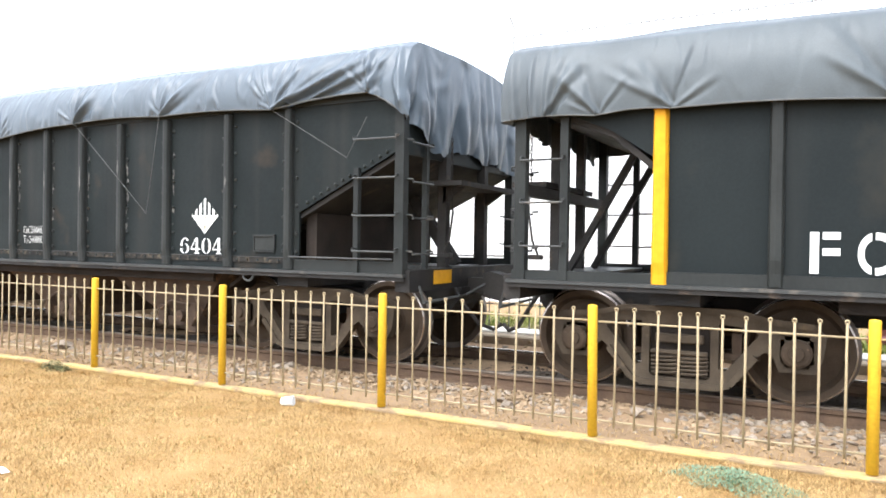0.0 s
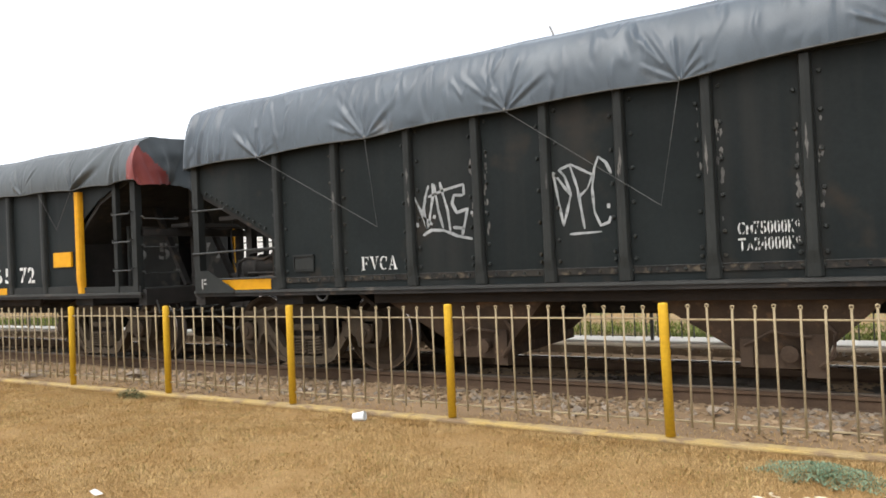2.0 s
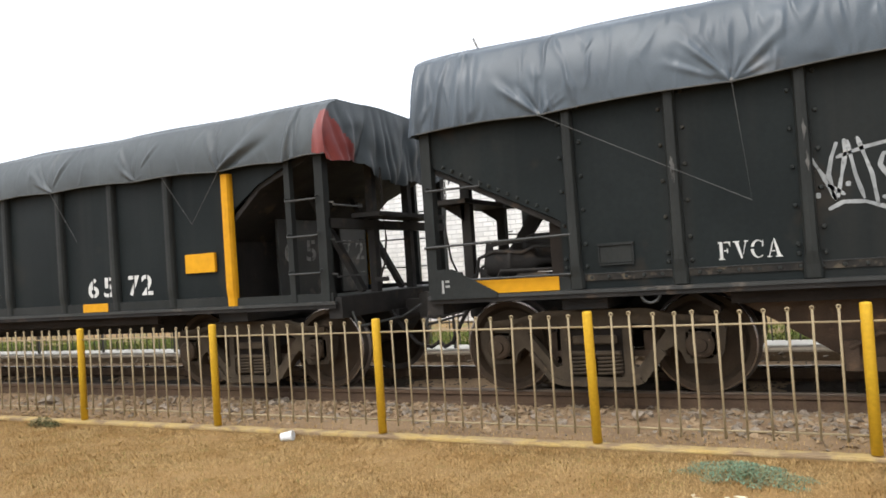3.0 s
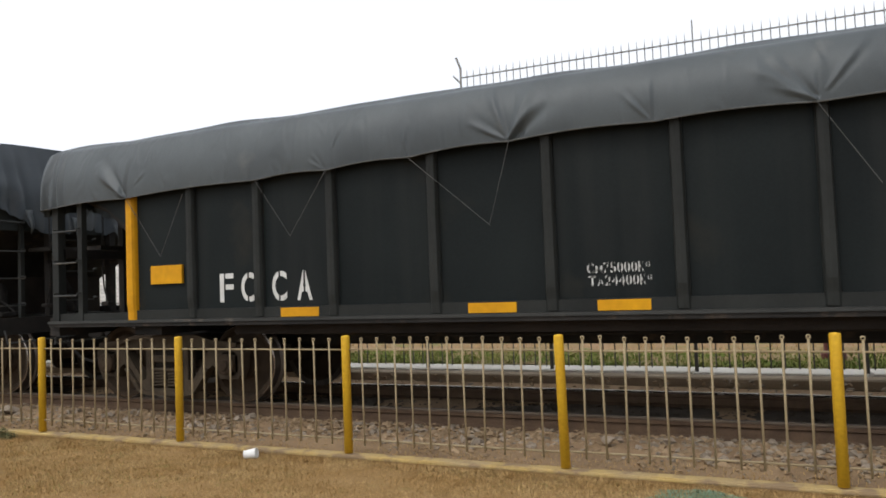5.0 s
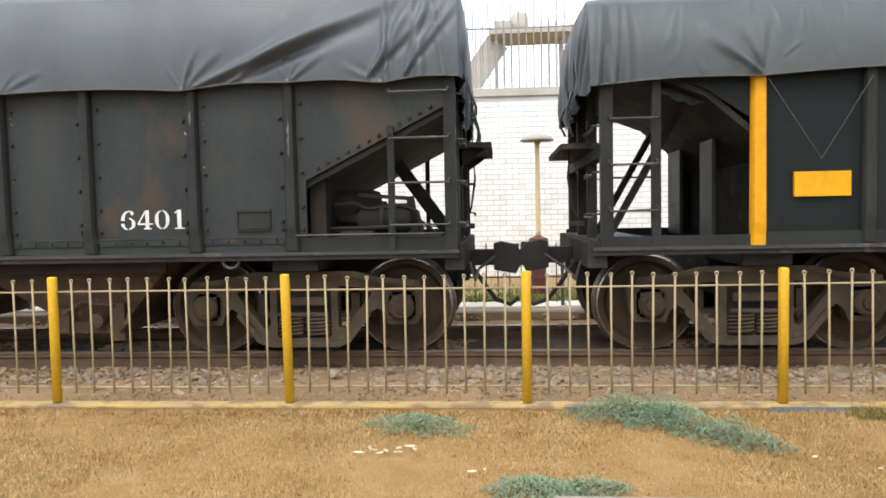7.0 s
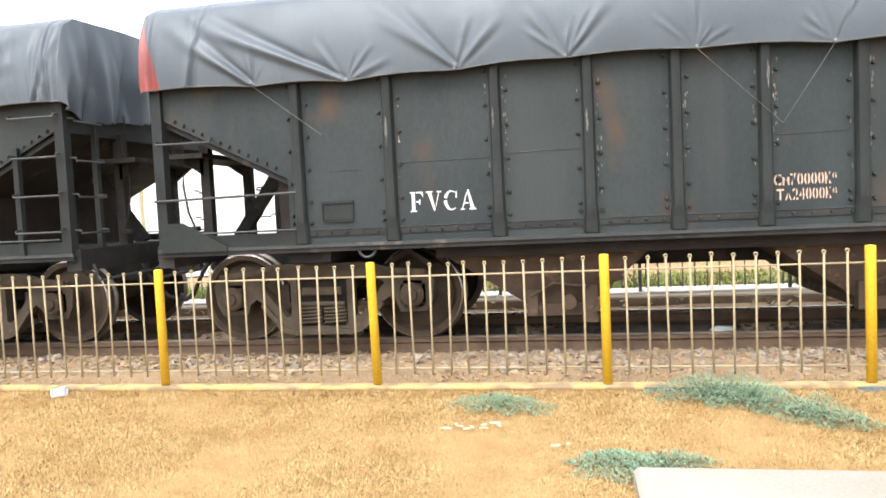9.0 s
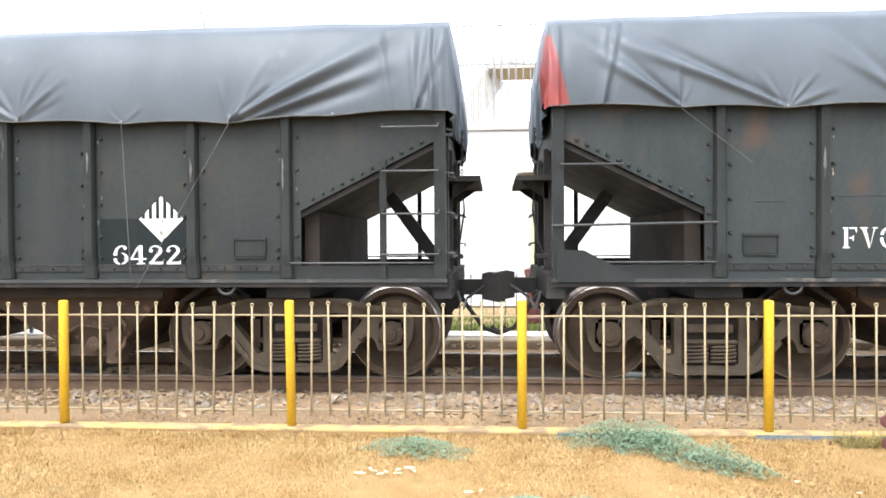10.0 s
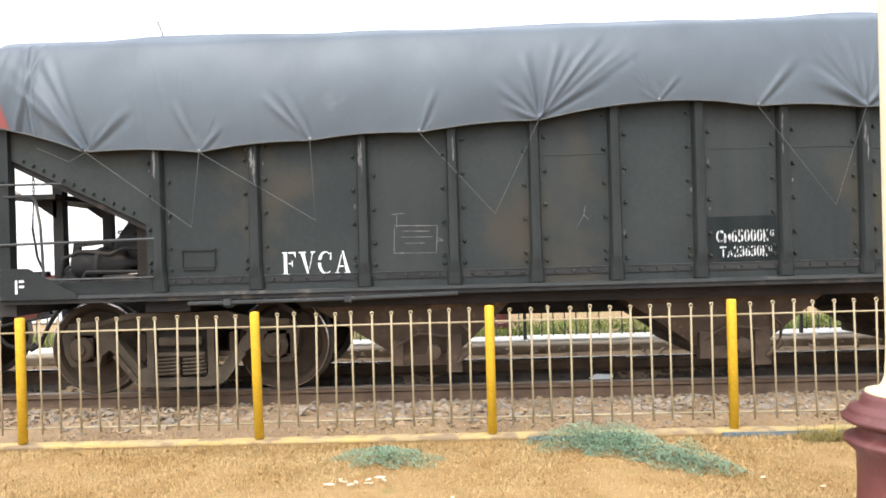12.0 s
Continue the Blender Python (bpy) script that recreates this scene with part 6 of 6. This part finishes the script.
# wagon F: a low red-brown flat wagon coupled behind
M_RED_BROWN = material("red_brown_wagon_paint", (0.095, 0.030, 0.022), (0.065, 0.023, 0.018), 0.8, 0.0, 3.0, 60, 0.3, (0.050, 0.034, 0.026), 0.58, spec=0.15)
wf = thing("flat_wagon", "low red-brown flat wagon coupled behind the hopper wagons", "railway wagon", (-37.05, TRACK_Y, RAIL_TOP), "wagons of the train")
WAGONS.append((wf, -37.05))
common_frame(wf)
for i in range(20):
    part("plank", bevelled(-6.10 + i * 0.61, -5.495 + i * 0.61, -1.36, 1.36, 1.018, 1.065, 0.006), M_RUST, wf)
for piece in list(wf.children):
    if piece.name.split(".")[0] in ("coupler", "end_sill", "side_sill", "sill_flange", "top_rail"):
        piece.data.materials[0] = M_RED_BROWN
    if piece.name.startswith("top_rail"):
        piece.location[2] = -1.66


# ---- loose things and plants ----
def weed_patch(label, spots, seed, leaf=0.011, tall=1.0, mat=M_WEED):
    """Creeping weed: many small leaves on short stems."""
    r = np.random.RandomState(seed)
    vs, fs = [], []
    for cx, cy, rx, ry, turn, count in spots:
        a = r.rand(count) * 2 * math.pi
        d = r.rand(count) ** 0.62 * (0.85 + 0.35 * np.sin(a * 3 + seed) * np.cos(a * 5 + 1) + 0.2 * r.rand(count))
        px, py = d * np.cos(a) * rx, d * np.sin(a) * ry
        ct, st = math.cos(turn), math.sin(turn)
        X, Y = cx + px * ct - py * st, cy + px * st + py * ct
        H = 0.012 + 0.085 * tall * r.rand(count) * (1.1 - d)
        for x, y, z in zip(X, Y, H):
            t, tilt, s = r.rand() * 6.283, r.rand() * 0.9, leaf * (0.6 + 0.9 * r.rand())
            dx, dy = math.cos(t) * s, math.sin(t) * s
            up = s * tilt
            b = len(vs)
            vs += [(x - dx, y - dy, z - up), (x - dy * 0.45, y + dx * 0.45, z), (x + dx, y + dy, z + up), (x + dy * 0.45, y - dx * 0.45, z)]
            fs.append((b, b + 1, b + 2, b + 3))
    ob = part("weed", mesh_from("weed", vs, fs, mat))
    return tagged(ob, label, "weed", kind="stuff")


weed_patch("small blue-green creeping weed in the dry lawn", [(-0.47, 4.93, 0.36, 0.26, -0.4, 3600)], 3, 0.0075)
weed_patch("long blue-green creeping weed spreading from the kerb", [(0.95, 5.18, 0.42, 0.26, -0.5, 5200), (1.25, 4.98, 0.42, 0.24, -0.7, 5200), (1.55, 4.62, 0.32, 0.2, -0.7, 3600), (1.2, 5.24, 0.34, 0.12, 0.0, 2400)], 4, 0.0075, 2.1)
weed_patch("blue-green creeping weed beside the concrete slab", [(0.28, 3.76, 0.30, 0.22, -0.3, 3600), (0.55, 3.80, 0.26, 0.12, 0.0, 1500)], 5, 0.0075)
weed_patch("dark green weed tuft at the kerb", [(-7.45, 5.22, 0.28, 0.08, 0, 700)], 6, 0.012, 1.4, M_DARK_WEED)


def blades(name, count, x0, x1, y0, y1, z, height, mat, label, seed, power=1.0, green=False, wide=1.0):
    r = np.random.RandomState(seed)
    X = x0 + (x1 - x0) * r.rand(count)
    Y = y0 + (y1 - y0) * r.rand(count) ** power
    if green:
        keep = np.array([noise.noise((x * 0.8, y * 0.9, 3.3)) > 0.05 for x, y in zip(X, Y)])
        X, Y = X[keep], Y[keep]
    n = len(X)
    tuft = np.array([noise.noise((x * 7.0, y * 7.0, seed)) for x, y in zip(X, Y)])
    t, h, lean = r.rand(n) * 6.283, (1.0 + 0.4 * tuft) * height * (0.4 + 0.9 * r.rand(n)), 0.4 + 1.7 * r.rand(n)
    w = (0.0014 + 0.0018 * r.rand(n)) * wide
    Z = np.full(n, z)
    ax, ay = np.cos(t), np.sin(t)
    a = np.stack([X - ay * w, Y + ax * w, Z], 1)
    b = np.stack([X + ay * w, Y - ax * w, Z], 1)
    c = np.stack([X + ax * h * lean * 0.7, Y + ay * h * lean * 0.7, Z + h * (1.2 - 0.46 * lean)], 1)
    v = np.stack([a, b, c], 1).reshape(-1, 3)
    me = bpy.data.meshes.new(name)
    me.from_pydata(v.tolist(), [], np.arange(3 * n).reshape(n, 3).tolist())
    me.materials.append(mat)
    return tagged(part(name, me), label, "grass", kind="stuff")


blades("dry_grass", 560000, -11.5, 4.0, 2.3, 5.32, 0.0, 0.028, M_STRAW, "short dry straw-yellow grass of the lawn", 21)
blades("dry_grass", 150000, -9.0, 6.0, -3.5, 2.3, 0.0, 0.028, M_STRAW, "short dry straw-yellow grass of the lawn", 28)
blades("green_grass", 16000, -11.5, 4.0, 2.3, 5.31, 0.0, 0.024, M_GREEN_GRASS, "thin green shoots among the dry grass", 22, 1.0, True)
blades("kerb_grass", 15000, -11.5, 4.5, 5.20, 5.335, 0.0, 0.055, M_STRAW, "longer dry grass along the kerb", 23)
blades("kerb_tuft", 1700, 2.55, 3.2, 5.12, 5.31, 0.0, 0.12, M_OLIVE_GRASS, "olive-green dry grass tuft at the kerb", 24)
blades("trackside_grass", 9000, -11.5, 4.5, 5.46, 5.95, 0.03, 0.035, M_STRAW, "sparse dry grass between the kerb and the gravel", 27, 1.8)
blades("far_grass", 70000, -26, 9, 10.56, 12.5, 0.16, 0.075, M_GREEN_GRASS, "green grass behind the far pavement", 25, 1.6, False, 4.0)
blades("far_dry_grass", 8000, -26, 9, 12.2, 14.8, 0.16, 0.09, M_STRAW, "dry grass before the white wall", 26, 1.0, False, 3.0)


def stone_mesh(seed):
    """A broken stone: the hull of a few points in an uneven block."""
    r = random.Random(seed)
    bm = bmesh.new()
    for k in range(11):
        v = Vector((r.gauss(0, 1), r.gauss(0, 1), r.gauss(0, 1))).normalized() * r.uniform(0.82, 1.12)
        bm.verts.new((v.x * 1.2, v.y * 0.95, v.z * 0.68))
    hull = bmesh.ops.convex_hull(bm, input=list(bm.verts))
    bmesh.ops.delete(bm, geom=[v for v in bm.verts if not v.link_faces], context="VERTS")
    bmesh.ops.recalc_face_normals(bm, faces=bm.faces)
    return bm


# loose ballast: the far multitude joined, the nearest stones single
proto = []
for i in range(9):
    b = stone_mesh(40 + i)
    b.verts.ensure_lookup_table()
    b.verts.index_update()
    proto.append((np.array([v.co[:] for v in b.verts]), [[v.index for v in f.verts] for f in b.faces]))
    b.free()
r = np.random.RandomState(8)
vs, fs, shade_vs, shade_fs, tan_vs, tan_fs = [], [], [], [], [], []
for i in range(24000):
    x = -24 + 32 * r.rand()
    u = r.rand()
    y = 5.56 + 1.22 * r.rand() ** 0.5 if u < 0.55 else (6.95 + 1.3 * r.rand() if u < 0.75 else 8.42 + 1.3 * r.rand())
    s = 0.010 + 0.036 * r.rand() ** 2.4
    if u > 0.88:
        y, s = 5.47 + 0.6 * r.rand(), 0.006 + 0.014 * r.rand() ** 2
    co, fc = proto[r.randint(9)]
    t = r.rand() * 6.283
    c, sn = math.cos(t), math.sin(t)
    p = co * s
    tip = 0.5 * (r.rand() - 0.5)
    p = np.stack([p[:, 0], p[:, 1], p[:, 2] + p[:, 0] * tip], 1)
    q = np.stack([p[:, 0] * c - p[:, 1] * sn + x, p[:, 0] * sn + p[:, 1] * c + y, p[:, 2] + 0.03 - s * 0.18 + 0.085 * min(1.0, max(0.0, (y - 9.15) / 0.5))], 1)
    # stones between the rails take the colour with the shade painted in
    into_v, into_f = (shade_vs, shade_fs) if 6.85 < y < 8.25 else ((tan_vs, tan_fs) if r.rand() < (0.8 if x < -0.8 or y < 5.95 else 0.35) else (vs, fs))
    base = len(into_v)
    into_v += q.tolist()
    into_f += [[base + k for k in f] for f in fc]
tagged(part("gravel", mesh_from("gravel", vs, fs, M_STONES)), "loose dusty grey-brown ballast gravel round the rails", "gravel", kind="stuff")
tagged(part("dusty_gravel", mesh_from("dusty_gravel", tan_vs, tan_fs, M_STONES_TAN)), "dust-covered tan ballast gravel along the rails", "gravel", kind="stuff")
tagged(part("oily_gravel", mesh_from("oily_gravel", shade_vs, shade_fs, M_BED_SHADE)), "ballast gravel between the rails, darkened for the shade under the wagons", "gravel", kind="stuff")
stone_meshes = [finish(stone_mesh(60 + i), "stone", M_STONE) for i in range(5)]
for i in range(240):
    o = part("stone", stone_meshes[i % 5], None, BALLAST)
    s = 0.022 + 0.040 * rng.random() ** 2.5
    o.location = (rng.uniform(-9.5, 3.2), rng.uniform(5.85, 6.74), 0.035 - s * 0.05)
    o.scale, o.rotation_euler = (s, s, s), (rng.uniform(-0.3, 0.3), rng.uniform(-0.3, 0.3), rng.uniform(0, 6.28))

for i, (x, y, sx, sz) in enumerate(((-8.67, 6.14, 0.16, 0.10), (-10.26, 5.69, 0.15, 0.09), (-1.35, 6.25, 0.09, 0.07), (-0.9, 6.4, 0.07, 0.06))):
    o = part("stone", stone_meshes[i], None, BALLAST, "large pale rock beside the rail")
    o.location, o.scale, o.rotation_euler = (x, y, 0.05 + sz * 0.3), (sx, sx * 0.7, sz), (0, 0, i * 1.3)

# litter
cup = thing("paper_cup", "crushed white paper cup lying on the dry grass", "cup", (-4.18, 5.18, 0.045), kind="")
bm = bmesh.new()
lathe(bm, [(0.034, -0.055), (0.045, 0.05), (0.042, 0.052), (0.030, -0.045)], 16)
ob = part("cup_body", bm, M_PAPER, cup, "", True)
ob.rotation_euler = (0.2, 1.45, 0.5)
bm = bmesh.new()
lathe(bm, [(0.036, -0.058), (0.036, -0.052)], 16)
part("cup_base", bm, M_PAPER, cup).rotation_euler = (0.2, 1.45, 0.5)
for i, (x, y, t, s) in enumerate(((-0.76, 4.30, 0.2, 0.034), (-0.68, 4.35, 2.6, 0.03), (-0.63, 4.29, 0.9, 0.032), (-0.60, 4.33, 2.0, 0.036), (-0.53, 4.38, 1.2, 0.036), (-0.46, 4.42, 0.3, 0.038), (-0.52, 4.31, 2.9, 0.03), (-0.43, 4.36, 1.9, 0.036), (-0.71, 4.39, 1.5, 0.03), (-0.07, 3.99, 0.4, 0.03), (0.0, 4.02, 1.4, 0.025), (1.87, 4.27, 0.7, 0.03), (2.14, 4.09, 0.2, 0.02))):
    bm = bmesh.new()
    n = 8
    ups = [bm.verts.new((s * (k / n * 2 - 1), 0.36 * s * math.sin(math.pi * k / n), 0.012 + 0.25 * s * (k / n - 0.5) ** 2)) for k in range(n + 1)]
    lows = [bm.verts.new((s * (k / n * 2 - 1), -0.36 * s * math.sin(math.pi * k / n) - 0.001, 0.012 + 0.25 * s * (k / n - 0.5) ** 2)) for k in range(n + 1)]
    ribs = [bm.verts.new((s * (k / n * 2 - 1), 0, 0.004)) for k in range(n + 1)]
    for k in range(n):
        bm.faces.new((ups[k], ups[k + 1], ribs[k + 1], ribs[k]))
        bm.faces.new((ribs[k], ribs[k + 1], lows[k + 1], lows[k]))
    lf = part("dead_leaf", bm, M_DEADLEAF)
    lf.location, lf.rotation_euler = (x, y, 0.03), (0.15, 0.1, t)
    tagged(lf, "pale curled dead leaf on the dry grass", "leaf", "fallen leaves")
rag = stone_mesh(91)
ob = part("paper_scrap", rag, M_PAPER)
ob.location, ob.scale = (-4.48, 2.83, 0.03), (0.05, 0.035, 0.03)
tagged(ob, "crumpled white paper scrap on the dry grass", "paper")
ob = part("plastic_bag", stone_mesh(92), M_PAPER, None, "", True)
ob.location, ob.scale = (1.55, 7.55, 0.07), (0.12, 0.06, 0.07)
tagged(ob, "crumpled white plastic bag lying between the rails", "litter")

# ---- bricks of the far wall ----
bw, bh = 0.26, 0.105
brick_bm = bmesh.new()
bx(brick_bm, -bw / 2 + 0.006, bw / 2 - 0.006, -0.006, 0.01, 0.008, bh - 0.008)
brick_mesh = finish(brick_bm, "brick", M_BRICK)
vs, fs = [], []
r = np.random.RandomState(12)
rows_up = int((WALL_TOP - 0.2) / bh)
for j in range(rows_up):
    for i in range(-90, 20):
        x = i * bw + (bw / 2 if j % 2 else 0)
        z = j * bh + 0.02
        if -2.6 < x < -0.6 and 1.0 < z < 3.7:
            o = part("brick", brick_mesh, None, wall)
            o.location = (x, WALL_Y - 0.004 * r.rand(), z)
            continue
        d = 0.005 + 0.005 * r.rand()
        b = len(vs)
        x0, x1, z0, z1 = x - bw / 2 + 0.007, x + bw / 2 - 0.007, z + 0.008, z + bh - 0.008
        vs += [(x0, WALL_Y - d, z0), (x1, WALL_Y - d, z0), (x1, WALL_Y - d, z1), (x0, WALL_Y - d, z1), (x0, WALL_Y, z0), (x1, WALL_Y, z0), (x1, WALL_Y, z1), (x0, WALL_Y, z1)]
        fs += [(b, b + 1, b + 2, b + 3), (b, b + 4, b + 5, b + 1), (b + 1, b + 5, b + 6, b + 2), (b + 2, b + 6, b + 7, b + 3), (b + 3, b + 7, b + 4, b)]
part("brickwork", mesh_from("brickwork", vs, fs, M_BRICKS), None, wall)["kind"] = "stuff"


# ---- what moves ----
def run_at(t):
    ts = [p[0] for p in TRAIN_PATH]
    return float(np.interp(t, ts, [p[1] for p in TRAIN_PATH]))


def motions():
    for wagon, cx in WAGONS:
        walk(wagon, [(t, pose(cx + run, TRACK_Y, RAIL_TOP)) for t, run in TRAIN_PATH])
    for wagon, wheelset, x in WHEELSETS:
        walk(wheelset, [(k / 10, pose(x, 0, WHEEL_R, 0, math.degrees((run_at(k / 10) - run_at(0)) / WHEEL_R), 0)) for k in range(121)])


motions()
